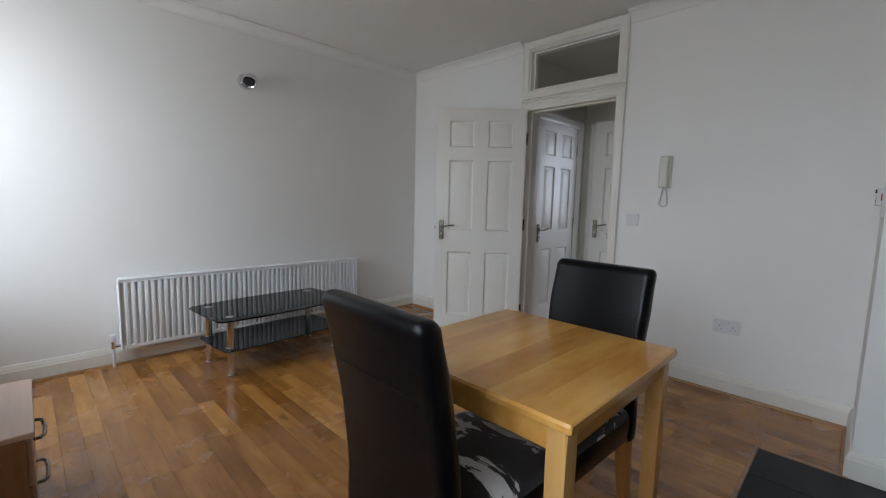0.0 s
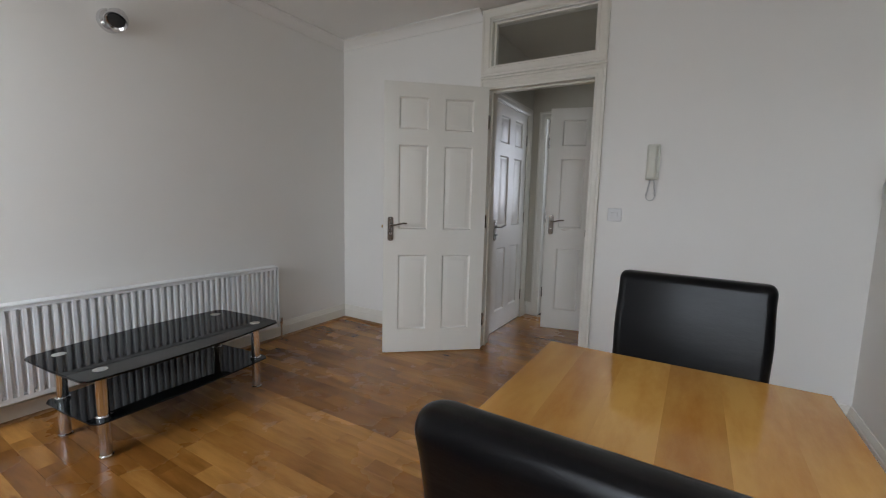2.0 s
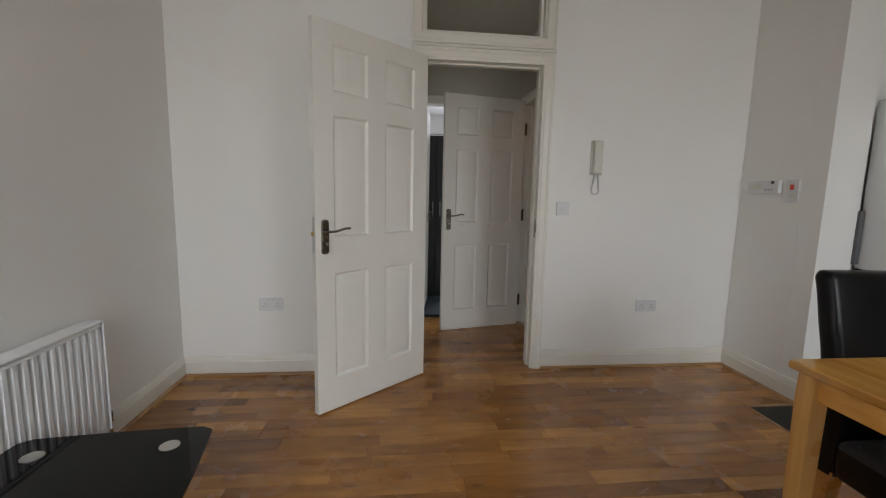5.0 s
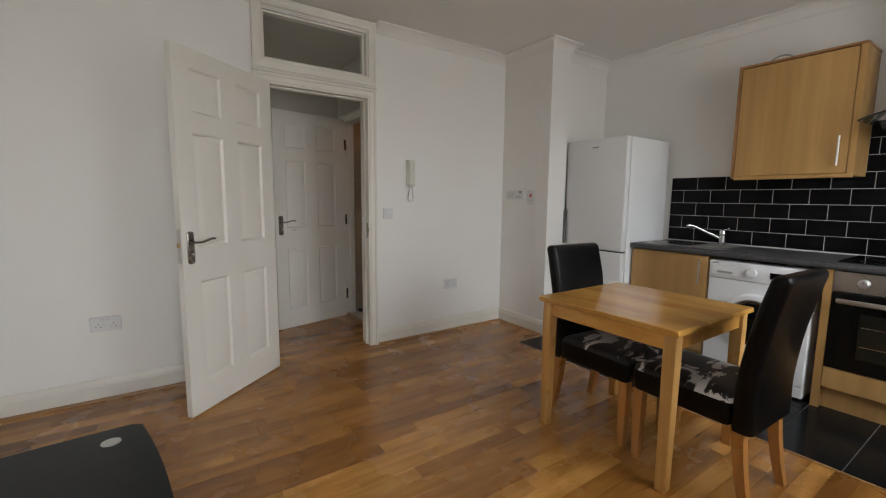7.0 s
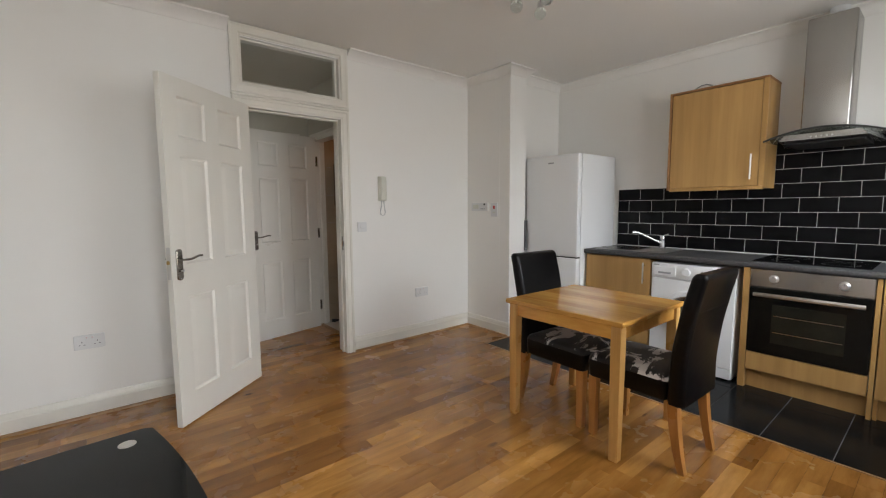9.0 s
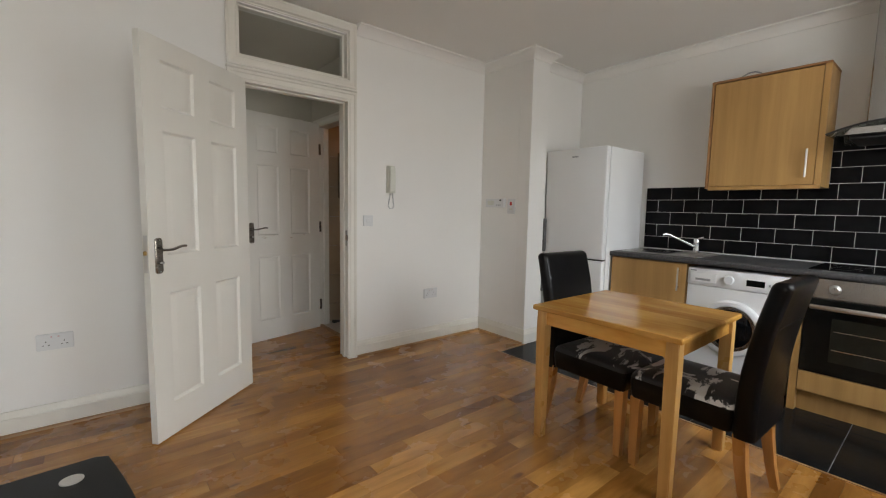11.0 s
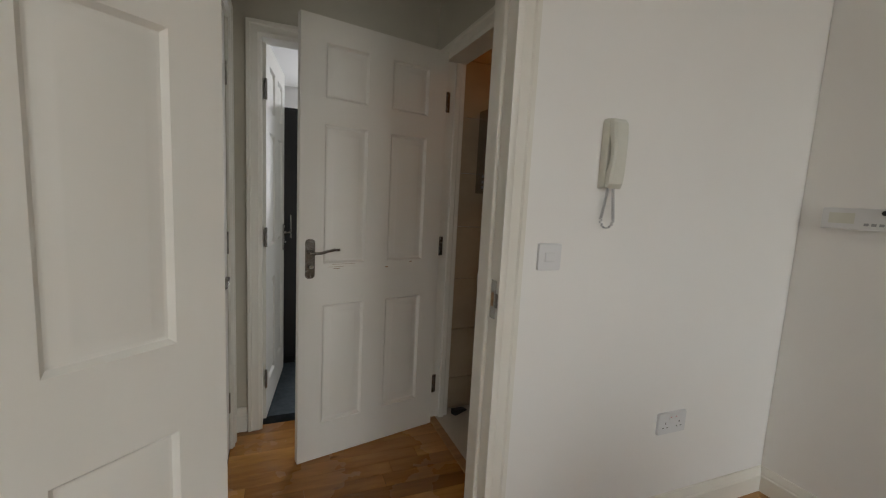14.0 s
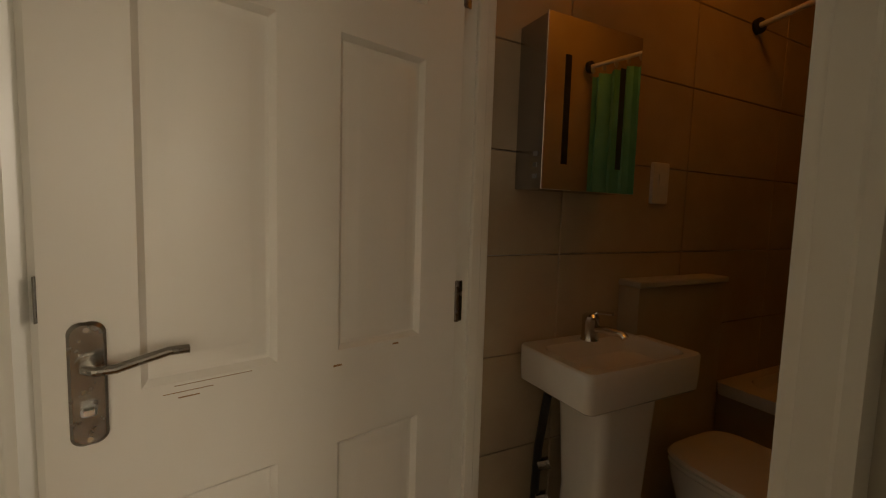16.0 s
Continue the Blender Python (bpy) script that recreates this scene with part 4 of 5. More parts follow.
def sink():
    s = thing("kitchen_sink", "stainless steel inset sink with drainer", "sink", pose(0.73, 2.08, KT))
    hx, hy = 0.225, 0.305
    rim = B()
    rows = [[(x, y, z) for x, y, z in rounded_rect(hx * k, hy * k2, 0.04, z, 5)] for k, k2, z in ((1.0, 1.0, 0.0005), (1.0, 1.0, 0.004), (0.97, 0.98, 0.006), (0.94, 0.955, 0.003))]
    loft(rim, rows)
    part("rim", rim, HANDLE, s)
    bowl = B()
    rows = [[(x, y, z) for x, y, z in rounded_rect(a, b, 0.05, z, 5, 0, 0.11)] for a, b, z in ((0.178, 0.158, 0.0065), (0.172, 0.152, 0.0075), (0.166, 0.146, 0.0062))]
    loft(bowl, rows)
    part("bowl", bowl, STEEL, s)
    for k in range(6):
        x = -0.14 + k * 0.056
        part("drain_rib", bx(x - 0.006, x + 0.006, -0.27, -0.08, 0.003, 0.0065, bev=0.002), HANDLE, s)
    t = thing("kitchen_tap", "chrome mixer tap with a long swivel spout", "tap", pose(0.90, 1.95, KT + 0.004))
    part("base", lathe(B(), [(0.027, 0.0), (0.027, 0.006), (0.022, 0.012), (0.021, 0.060), (0.023, 0.064), (0.023, 0.105), (0.018, 0.115)], None, 24), CHROME, t)
    part("spout", tube(B(), [(0, 0.0, 0.050), (-0.02, 0.02, 0.058), (-0.09, 0.095, 0.105), (-0.145, 0.155, 0.142), (-0.165, 0.178, 0.146), (-0.175, 0.19, 0.138)], 0.0105, 12), CHROME, t)
    part("lever", tube(B(), [(0.0, -0.005, 0.108), (-0.005, -0.02, 0.118), (-0.03, -0.055, 0.128)], 0.007, 10), CHROME, t)


sink()


def washing_machine():
    y0, y1, xf, h = 1.245, 1.825, 0.43, 0.818
    w = thing("washing_machine", "white front-loading washing machine under the worktop", "washing machine", pose(xf, 0.5 * (y0 + y1), 0))
    L = (y1 - y0) / 2
    part("body", bx(0.014, 0.53, -L, L, 0.012, h, bev=0.006, seg=2), WHITE, w)
    part("front_panel", bx(0.0, 0.0145, -L + 0.002, L - 0.002, 0.09, h - 0.122, bev=0.004), WHITE, w)
    part("kick_panel", bx(0.004, 0.0145, -L + 0.002, L - 0.002, 0.014, 0.087, bev=0.003), WHITE, w)
    cp = part("control_panel", bx(-0.006, 0.0145, -L + 0.002, L - 0.002, h - 0.119, h - 0.002, bev=0.006, seg=2), WHITE, w)
    part("drawer", bx(-0.010, -0.004, L - 0.185, L - 0.02, h - 0.100, h - 0.030, bev=0.003), WHITE, cp)
    part("drawer_grip", bx(-0.0112, -0.0095, L - 0.150, L - 0.055, h - 0.085, h - 0.070, bev=0.0006), GREYPL, cp)
    X = Matrix(((0, 0, -1, 0), (1, 0, 0, 0), (0, 1, 0, 0), (0, 0, 0, 1)))
    part("dial", lathe(B(), [(0.031, 0.0), (0.030, 0.016), (0.026, 0.020)], Matrix.Translation((-0.006, 0.03, h - 0.06)) @ X, 24), WHITE, cp)
    part("display", bx(-0.0075, -0.0055, -0.17, -0.07, h - 0.085, h - 0.045), BLACKGL, cp)
    for k in range(4):
        part("button", bx(-0.009, -0.0055, -0.20 - k * 0.018, -0.19 - k * 0.018, h - 0.075, h - 0.060, bev=0.001), GREYPL, cp)
    part("label_bar", bx(-0.0068, -0.0058, L - 0.06, L - 0.02, h - 0.022, h - 0.014), GREYPL, cp)
    zc = 0.43
    M = Matrix.Translation((0.0, 0.0, zc)) @ X
    dr = part("door", lathe(B(), [(0.190, -0.002), (0.190, 0.016), (0.180, 0.026), (0.158, 0.030), (0.150, 0.026), (0.148, 0.010)], M, 48), WHITE, w, "round white porthole door")
    part("trim_ring", lathe(B(), [(0.151, 0.024), (0.151, 0.0315), (0.140, 0.0325), (0.134, 0.022)], M, 48), STEEL, dr)
    part("porthole", lathe(B(), [(0.139, 0.015), (0.135, 0.022), (0.11, 0.032), (0.06, 0.038), (0.012, 0.040)], M, 40), BLACKGL, dr, "dark glass porthole")
    part("grip", bx(-0.030, -0.018, -0.182, -0.150, zc - 0.04, zc + 0.04, bev=0.004), GREYPL, dr)
    for sy in (-1, 1):
        part("foot", cyl(B(), 0.018, (0.05, sy * (L - 0.05), 0.0), (0.05, sy * (L - 0.05), 0.02), 12), BLACKPL, w)


washing_machine()


def oven():
    y0, y1 = 0.565, 1.165
    o = thing("oven", "built-under electric oven with steel panel and black glass door", "oven", pose(KX, 0.5 * (y0 + y1), 0))
    L = (y1 - y0) / 2
    top = KT - 0.045
    part("body", bx(0.02, 0.54, -L + 0.01, L - 0.01, 0.24, top - 0.01), STEEL, o)
    cp = part("control_panel", bx(-0.004, 0.02, -L, L, top - 0.118, top, bev=0.003), STEEL, o, "brushed steel control panel")
    X = Matrix(((0, 0, -1, 0), (1, 0, 0, 0), (0, 1, 0, 0), (0, 0, 0, 1)))
    for y in (0.17, -0.17):
        k = part("knob", lathe(B(), [(0.027, 0.0), (0.027, 0.004), (0.021, 0.007), (0.019, 0.022), (0.016, 0.025)], Matrix.Translation((-0.004, y, top - 0.060)) @ X, 26), HANDLE, cp)
        part("pointer", bx(-0.031, -0.028, y - 0.002, y + 0.002, top - 0.058, top - 0.043), GREYPL, k)
    part("indicator", cyl(B(), 0.004, (-0.004, -0.07, top - 0.05), (-0.0055, -0.07, top - 0.05), 10), BLACKPL, cp)
    d = part("door", bx(-0.004, 0.018, -L, L, 0.262, top - 0.123, bev=0.004), OVENGL, o, "black glass oven door")
    part("inner_window", bx(-0.0052, -0.0038, -L + 0.11, L - 0.13, 0.345, 0.605, bev=0.0005), GLASSIN, d)
    for z in (0.42, 0.53):
        part("rack", bx(-0.0060, -0.0050, -L + 0.12, L - 0.14, z - 0.002, z + 0.002), STEEL, d)
    hb = part("handle", bx(-0.050, -0.036, -L + 0.030, L - 0.030, top - 0.180, top - 0.154, bev=0.004, seg=2), HANDLE, d, "wide steel bar handle")
    for y in (-L + 0.085, L - 0.085):
        part("post", bx(-0.040, -0.003, y - 0.008, y + 0.008, top - 0.175, top - 0.161, bev=0.002), CHROME, hb)
    hs = thing("oven_housing", "beech laminate oven housing with plinth and fillers", "kitchen cabinet", pose(0, 0, 0), "kitchen base cabinets")
    part("side_panel", bx(KX - 0.002, XE - 0.03, y1 + 0.002, y1 + 0.040, 0.0, KT - 0.039), CARCASS, hs)
    part("side_panel", bx(KX + 0.002, XE - 0.03, y0 - 0.026, y0 - 0.004, 0.0, KT - 0.039), CARCASS, hs)
    part("lower_panel", bx(KX, KX + 0.018, y0 + 0.001, y1 - 0.001, 0.135, 0.258, bev=0.002), CARCASS, hs)
    part("plinth", bx(KX + 0.045, KX + 0.060, y0, y1, 0.0, 0.125), CARCASS, hs)


GLASSIN = surface("oven_inner_glass", (0.012, 0.012, 0.009), (0.020, 0.019, 0.014), 6, 0.10, 0.16, spec=0.25)
oven()

hob = thing("hob", "black glass ceramic hob set in the worktop", "hob", pose(0.72, 0.88, KT))
part("glass", bx(-0.25, 0.25, -0.29, 0.29, 0.0005, 0.006, bev=0.002), BLACKGL, hob)
for x, y, r in ((-0.12, -0.14, 0.09), (-0.12, 0.14, 0.072), (0.12, -0.14, 0.072), (0.12, 0.14, 0.09)):
    part("ring_mark", lathe(B(), [(r, 0.0059), (r, 0.0064), (r - 0.003, 0.0064), (r - 0.003, 0.0059)], pose(x, y, 0), 36), BLACKPL, hob)


def wall_cabinet():
    y0, y1, z0, z1, xf = 1.195, 1.850, 1.388, 2.148, 0.70
    u = thing("wall_cabinet", "beech laminate wall cabinet hung above the sink", "kitchen cabinet", pose(0, 0, 0))
    part("carcass", bx(xf + 0.020, XE - 0.001, y0, y1, z0, z1, bev=0.0015), CARCASS, u)
    part("top_trim", bx(xf - 0.004, XE - 0.001, y0 - 0.003, y1 + 0.003, z1 + 0.0005, z1 + 0.016, bev=0.002), EDGING, u)
    part("side_trim", bx(xf - 0.003, xf + 0.019, y1 - 0.016, y1 + 0.002, z0, z1), EDGING, u)
    part("pelmet", bx(xf - 0.002, xf + 0.019, y0 + 0.0, y1 - 0.018, z0 - 0.012, z0 + 0.012, bev=0.002), CARCASS, u)
    part("side_strip", bx(xf - 0.003, xf + 0.019, y0 - 0.002, y0 + 0.030, z0 + 0.013, z1), CARCASS, u)
    d = part("door", bx(xf, xf + 0.018, y0 + 0.033, y1 - 0.019, z0 + 0.015, z1 - 0.004, bev=0.0025), CARCASS, u)
    bar_handle(d, xf, y0 + 0.075, z0 + 0.06, z0 + 0.24)
    pc = thing("cable_loop", "grey cable looped on top of the wall cabinet", "cable", pose(0.76, 1.63, z1 + 0.016))
    part("cable", tube(B(), [(0.0, 0.06, 0.004), (0.0, 0.055, 0.018), (0.0, 0.02, 0.034), (0.0, -0.02, 0.036), (0.0, -0.055, 0.020), (0.0, -0.065, 0.004)], 0.005, 8), GREYPL, pc)


wall_cabinet()


def cooker_hood():
    yc = 0.868
    h = thing("cooker_hood", "stainless chimney cooker hood with curved glass canopy", "cooker hood", pose(XE, yc, 0))
    part("chimney", bx(-0.245, -0.001, -0.092, 0.154, 1.735, 2.486, bev=0.014, seg=3), STEEL, h, "tall stainless chimney")
    part("duct", lathe(B(), [(0.052, 2.475), (0.052, 2.505), (0.048, 2.512), (0.052, 2.519), (0.048, 2.526), (0.052, 2.533), (0.052, 2.5595)], pose(-0.090, 0.02, 0), 24), PLASTIC, h, "white duct to the ceiling")
    part("body", loft(B(), [[(-0.48, -0.205, 1.672), (-0.48, 0.215, 1.672), (-0.001, 0.27, 1.662), (-0.001, -0.27, 1.662)], [(-0.485, -0.175, 1.708), (-0.485, 0.185, 1.708), (-0.001, 0.20, 1.742), (-0.001, -0.20, 1.742)]]), STEEL, h)
    part("filter", bx(-0.42, -0.04, -0.19, 0.20, 1.652, 1.667, bev=0.004), BLACKPL, h)
    for k in range(5):
        part("button", cyl(B(), 0.006, (-0.484, -0.05 + k * 0.025, 1.685), (-0.492, -0.05 + k * 0.025, 1.685), 10), CHROME, h)
    top = []
    for k in range(17):
        u = -1 + 2 * k / 16
        z = 1.750 - 0.055 * u * u
        top.append((u, z))
    rings = []
    for x in (-0.002, -0.25, -0.42, -0.50):
        drop = 0.012 * ((-x) / 0.5) ** 2
        wd = 0.292
        rings.append([(x - (0.03 * (1 - u * u) if x < -0.4 else 0), u * wd, z - drop) for u, z in top] + [(x - (0.03 * (1 - u * u) if x < -0.4 else 0), u * wd, z - drop - 0.006) for u, z in reversed(top)])
    part("glass_canopy", loft(B(), rings), FROST, h, "curved clear glass canopy")
    edge = [(x, y, z - 0.003) for x, y, z in rings[-1][:17]]
    part("canopy_trim", tube(B(), edge, 0.006, 8), BLACKPL, h)


cooker_hood()


def fridge():
    x0, y0, y1, h = 0.308, 2.434, 3.020, 1.730
    f = thing("fridge_freezer", "tall white fridge freezer on the black tiles", "fridge", pose(x0, 0.5 * (y0 + y1), 0))
    L = (y1 - y0) / 2
    part("cabinet", bx(0.062, 0.62, -L, L, 0.03, h, bev=0.006, seg=2), WHITE, f)
    d1 = part("fridge_door", bx(0.0, 0.055, -L, L, 0.805, h, bev=0.010, seg=3), WHITE, f)
    d2 = part("freezer_door", bx(0.0, 0.055, -L, L, 0.035, 0.793, bev=0.010, seg=3), WHITE, f)
    part("gasket", bx(0.054, 0.063, -L + 0.01, L - 0.01, 0.05, h - 0.01), GREYPL, f)
    part("divider", bx(0.012, 0.056, -L + 0.004, L - 0.004, 0.794, 0.804), BLACKPL, f)
    for d, z0, z1 in ((d1, 0.83, 1.13), (d2, 0.46, 0.77)):
        part("handle", bx(-0.028, 0.004, L - 0.026, L - 0.001, z0, z1, bev=0.006, seg=2), DARKPL, d, "dark grey grip along the door edge")
    part("badge", bx(-0.0015, 0.001, -0.03, 0.03, 1.655, 1.667, bev=0.0005), GREYPL, d1)
    for x in (0.08, 0.56):
        for y in (-L + 0.06, L - 0.06):
            part("foot", cyl(B(), 0.02, (x, y, 0), (x, y, 0.032), 10), BLACKPL, f)
    part("base_grille", bx(0.058, 0.09, -L + 0.01, L - 0.01, 0.006, 0.034), BLACKPL, f)
    return f


fridge()


# ---- bathroom ----
def basin():
    b = thing("wash_basin", "square white ceramic wash basin on a pedestal", "wash basin", pose(-0.673, BATHN, 0))
    hx, d, z = 0.226, 0.288, 0.832
    out = lambda k, zz, e=0.0: [(x, y - d / 2 - 0.002, zz) for x, y, _ in rounded_rect(hx * k + e, d / 2 * k + e, 0.022, 0, 4)]
    part("bowl", loft(B(), [out(0.94, z - 0.112), out(0.985, z - 0.104), out(1.0, z - 0.06), out(1.0, z - 0.005), out(0.985, z),
                            [(x, y - d / 2 - 0.02, z) for x, y, _ in rounded_rect(hx * 0.86, d / 2 * 0.74, 0.05, 0, 4)],
                            [(x, y - d / 2 - 0.02, z - 0.05) for x, y, _ in rounded_rect(hx * 0.78, d / 2 * 0.64, 0.05, 0, 4)],
                            [(x, y - d / 2 - 0.02, z - 0.085) for x, y, _ in rounded_rect(hx * 0.45, d / 2 * 0.36, 0.04, 0, 4)]]), CERAMIC, b)
    part("pedestal", loft(B(), [[(x, y - 0.145, zz) for x, y, _ in rounded_rect(w, w * 0.85, 0.03, 0, 4)] for zz, w in ((0.005, 0.125), (0.04, 0.112), (0.4, 0.098), (z - 0.108, 0.115))]), CERAMIC, b)
    t = thing("basin_tap", "chrome monobloc basin mixer tap", "tap", pose(-0.660, BATHN - 0.055, z))
    part("base", lathe(B(), [(0.028, 0.0), (0.026, 0.006), (0.025, 0.052), (0.027, 0.056), (0.026, 0.076), (0.018, 0.083)], None, 22), CHROME, t)
    part("spout", tube(B(), [(0, 0, 0.034), (0.014, -0.05, 0.042), (0.026, -0.10, 0.040), (0.028, -0.112, 0.030)], 0.014, 10, 0.8), CHROME, t)
    part("lever", tube(B(), [(0, 0.0, 0.078), (0.005, -0.02, 0.090), (0.018, -0.070, 0.096)], 0.008, 8, 0.7), CHROME, t)
    w = thing("waste_pipe", "dark waste pipe and valves behind the pedestal", "pipe", pose(-0.835, BATHN - 0.03, 0.0))
    part("pipe", tube(B(), [(0, 0, 0.0), (0, 0, 0.3), (0, -0.01, 0.5), (0.02, -0.02, 0.68)], 0.013, 8), BLACKPL, w)
    for z2 in (0.34, 0.45):
        part("valve", cyl(B(), 0.018, (0.0, -0.012, z2), (0.03, -0.03, z2 + 0.01), 10), NICKEL, w)


basin()


def mirror_cabinet():
    x0, x1, z0, z1 = -0.942, -0.585, 1.290, 1.748
    c = thing("mirror_cabinet", "mirrored bathroom cabinet with etched light strips", "mirror cabinet", pose(x0, BATHN, z0))
    w, h, d = x1 - x0, z1 - z0, 0.12
    part("box", bx(0.004, w - 0.004, -d + 0.004, -0.0005, 0.003, h - 0.003, bev=0.002), STEEL, c)
    m = part("mirror_door", bx(0, w, -d - 0.002, -d + 0.0035, 0, h, bev=0.0012), MIRROR, c, "mirror glass door")
    for x in (0.075, w - 0.075):
        part("light_strip", bx(x - 0.010, x + 0.010, -d - 0.0032, -d - 0.0015, 0.07, h - 0.10), BLACKPL, m)
    for z in (0.03, 0.06, 0.09):
        part("side_switch", bx(0.0015, 0.0045, -d + 0.022, -d + 0.038, z, z + 0.012), GREYPL, c)


mirror_cabinet()


def toilet():
    t = thing("toilet_cistern", "boxed-in beige tiled cistern with a pale ledge", "cistern", pose(-0.237, BATHN, 0))
    part("boxing", bx(-0.238, 0.238, -0.082, -0.0005, 0.004, 0.99), BATHTILE, t)
    part("ledge", bx(-0.246, 0.246, -0.092, -0.0005, 0.9905, 1.012, bev=0.004), BATHFLOOR, t)
    w = thing("toilet", "white ceramic toilet with the lid closed", "toilet", pose(-0.205, BATHN - 0.084, 0.004))

    def oval(a, b, z, cy):
        out = []
        for k in range(28):
            u = 2 * math.pi * k / 28
            c, q = math.cos(u), math.sin(u)
            if q > 0:
                out.append((math.copysign(abs(c) ** 0.45, c) * a, cy + b * 0.86 * q ** 0.45, z))
            else:
                out.append((a * c, cy + b * q, z))
        return out

    part("pan", loft(B(), [oval(0.11, 0.20, 0.005, -0.24), oval(0.115, 0.21, 0.06, -0.24), oval(0.13, 0.23, 0.22, -0.26), oval(0.178, 0.265, 0.36, -0.27), oval(0.182, 0.27, 0.40, -0.27)]), CERAMIC, w)
    part("seat", loft(B(), [oval(0.182, 0.272, 0.401, -0.27), oval(0.185, 0.275, 0.408, -0.27), oval(0.183, 0.273, 0.418, -0.27)]), CERAMIC, w)
    part("lid", loft(B(), [oval(0.184, 0.274, 0.420, -0.27), oval(0.186, 0.277, 0.428, -0.27), oval(0.180, 0.27, 0.438, -0.27), oval(0.12, 0.2, 0.443, -0.27)]), CERAMIC, w)


toilet()
tub = thing("bathtub", "white bathtub across the end of the bathroom", "bathtub", pose(0.565, 4.21, 0))
part("rim", loft(B(), [rounded_rect(0.428, 0.474, 0.02, 0.50, 3), rounded_rect(0.432, 0.476, 0.02, 0.52, 3), rounded_rect(0.432, 0.476, 0.02, 0.55, 3), rounded_rect(0.35, 0.42, 0.10, 0.553, 3), rounded_rect(0.31, 0.38, 0.10, 0.30, 3), rounded_rect(0.22, 0.33, 0.08, 0.17, 3)]), CERAMIC, tub)
part("side_panel", bx(-0.414, -0.397, -0.474, 0.474, 0.005, 0.502), BATHTILE, tub)
rail = thing("shower_rail", "white shower curtain rail with black end cups", "shower rail", pose(0.105, 4.215, 2.00, 0, 0, -13))
part("rod", cyl(B(), 0.011, (0, -0.478, 0), (0, 0.482, 0), 12), PLASTIC, rail)
for s in (-0.462, 0.468):
    part("end_cup", cyl(B(), 0.030, (0, s, 0), (0, s + 0.02, 0), 18), BLACKPL, rail)
cur = thing("shower_curtain", "green shower curtain gathered on its rail", "curtain", pose(0.010, 3.765, 1.98, 0, 0, -13))
pts = [(0.025 * math.sin(k * 0.9) + 0.008 * math.sin(k * 2.3), 0.02 + k * 0.0105) for k in range(40)]
part("cloth", loft(B(), [[(x * (1 + 0.35 * u), y * (1 + 0.06 * u), -0.03 - 1.66 * u) for x, y in pts] + [(x * (1 + 0.35 * u) + 0.002, y * (1 + 0.06 * u), -0.03 - 1.66 * u) for x, y in reversed(pts)] for u in (0, 0.25, 0.5, 0.75, 1.0)]), CURTAIN, cur)
for k in range(0, 40, 6):
    part("ring", lathe(B(), [(0.018, -0.002), (0.020, 0.0), (0.018, 0.002), (0.016, 0.0)], pose(0, pts[k][1], 0.005, 90), 14), PLASTIC, cur)
pl = thing("pull_switch", "white plastic switch plate on the bathroom tiles", "switch", pose(-0.312, BATHN, 1.347))
part("plate", face_plate(B(), 0.085, 0.145, 0.012), PLASTIC, pl)
part("rocker", bx(-0.014, 0.014, -0.0165, -0.0118, -0.01, 0.03, bev=0.001), PLASTIC, pl)
bl = thing("bathroom_light", "small warm ceiling light in the bathroom", "ceiling light", pose(-0.25, 4.2, 2.45))
part("rose", lathe(B(), [(0.05, 0.0), (0.05, -0.012), (0.02, -0.02), (0.015, -0.03)], None, 20), PLASTIC, bl)

# Small black object of unknown kind; the wedge shape is assumed.
ds = thing("small_black_object", "small black object of unknown kind on the bathroom floor", "door stop", pose(-0.985, 4.63, 0.004, 0, 0, 25))
part("wedge", loft(B(), [[(-0.05, -0.018, 0), (0.05, -0.018, 0), (0.05, -0.018, 0.008), (-0.05, -0.018, 0.034)], [(-0.05, 0.018, 0), (0.05, 0.018, 0), (0.05, 0.018, 0.008), (-0.05, 0.018, 0.034)]]), BLACKPL, ds)

# ---- bedroom, seen through two doorways ----
wr = thing("wardrobe", "tall black wardrobe on the bedroom carpet", "wardrobe", pose(-1.86, 5.90, 0.006))
part("body", bx(-0.25, 0.25, -0.28, 0.30, 0.0, 1.80, bev=0.004), WARDROBE, wr)
for s in (-1, 1):
    dr = part("door", bx(min(s * 0.002, s * 0.248), max(s * 0.002, s * 0.248), -0.300, -0.2805, 0.06, 1.785, bev=0.002), WARDROBE, wr)
    part("handle", cyl(B(), 0.007, (s * 0.04, -0.325, 0.92), (s * 0.04, -0.325, 1.08), 10), STEEL, dr)
cr = thing("curtain_pole", "thin metal curtain pole above the wardrobe", "curtain pole", pose(-1.6, 8.12, 2.16))
part("rod", cyl(B(), 0.010, (-0.35, 0, 0), (2.4, 0, 0), 10), STEEL, cr)
part("finial", ball(B(), 0.022, (-0.37, 0, 0), 12), STEEL, cr)
for x in (-0.25, 2.3):
    part("bracket", cyl(B(), 0.008, (x, 0, 0), (x, 0.078, 0), 8), STEEL, cr)

# ---- pieces: oak boards, floor tiles, wall tiles ----
floor_ob = bpy.data.objects["floor_base"]
lobby_ob = bpy.data.objects["floor_base_lobby"]
rnd = random.Random(7)
cache = {}


def piece(key, build, name, mat, parent, at):
    if key not in cache:
        cache[key] = mesh_of(name, build(), mat, smooth=False)
    o = new(name, cache[key])
    o.parent = parent
    o.location = at
    return o


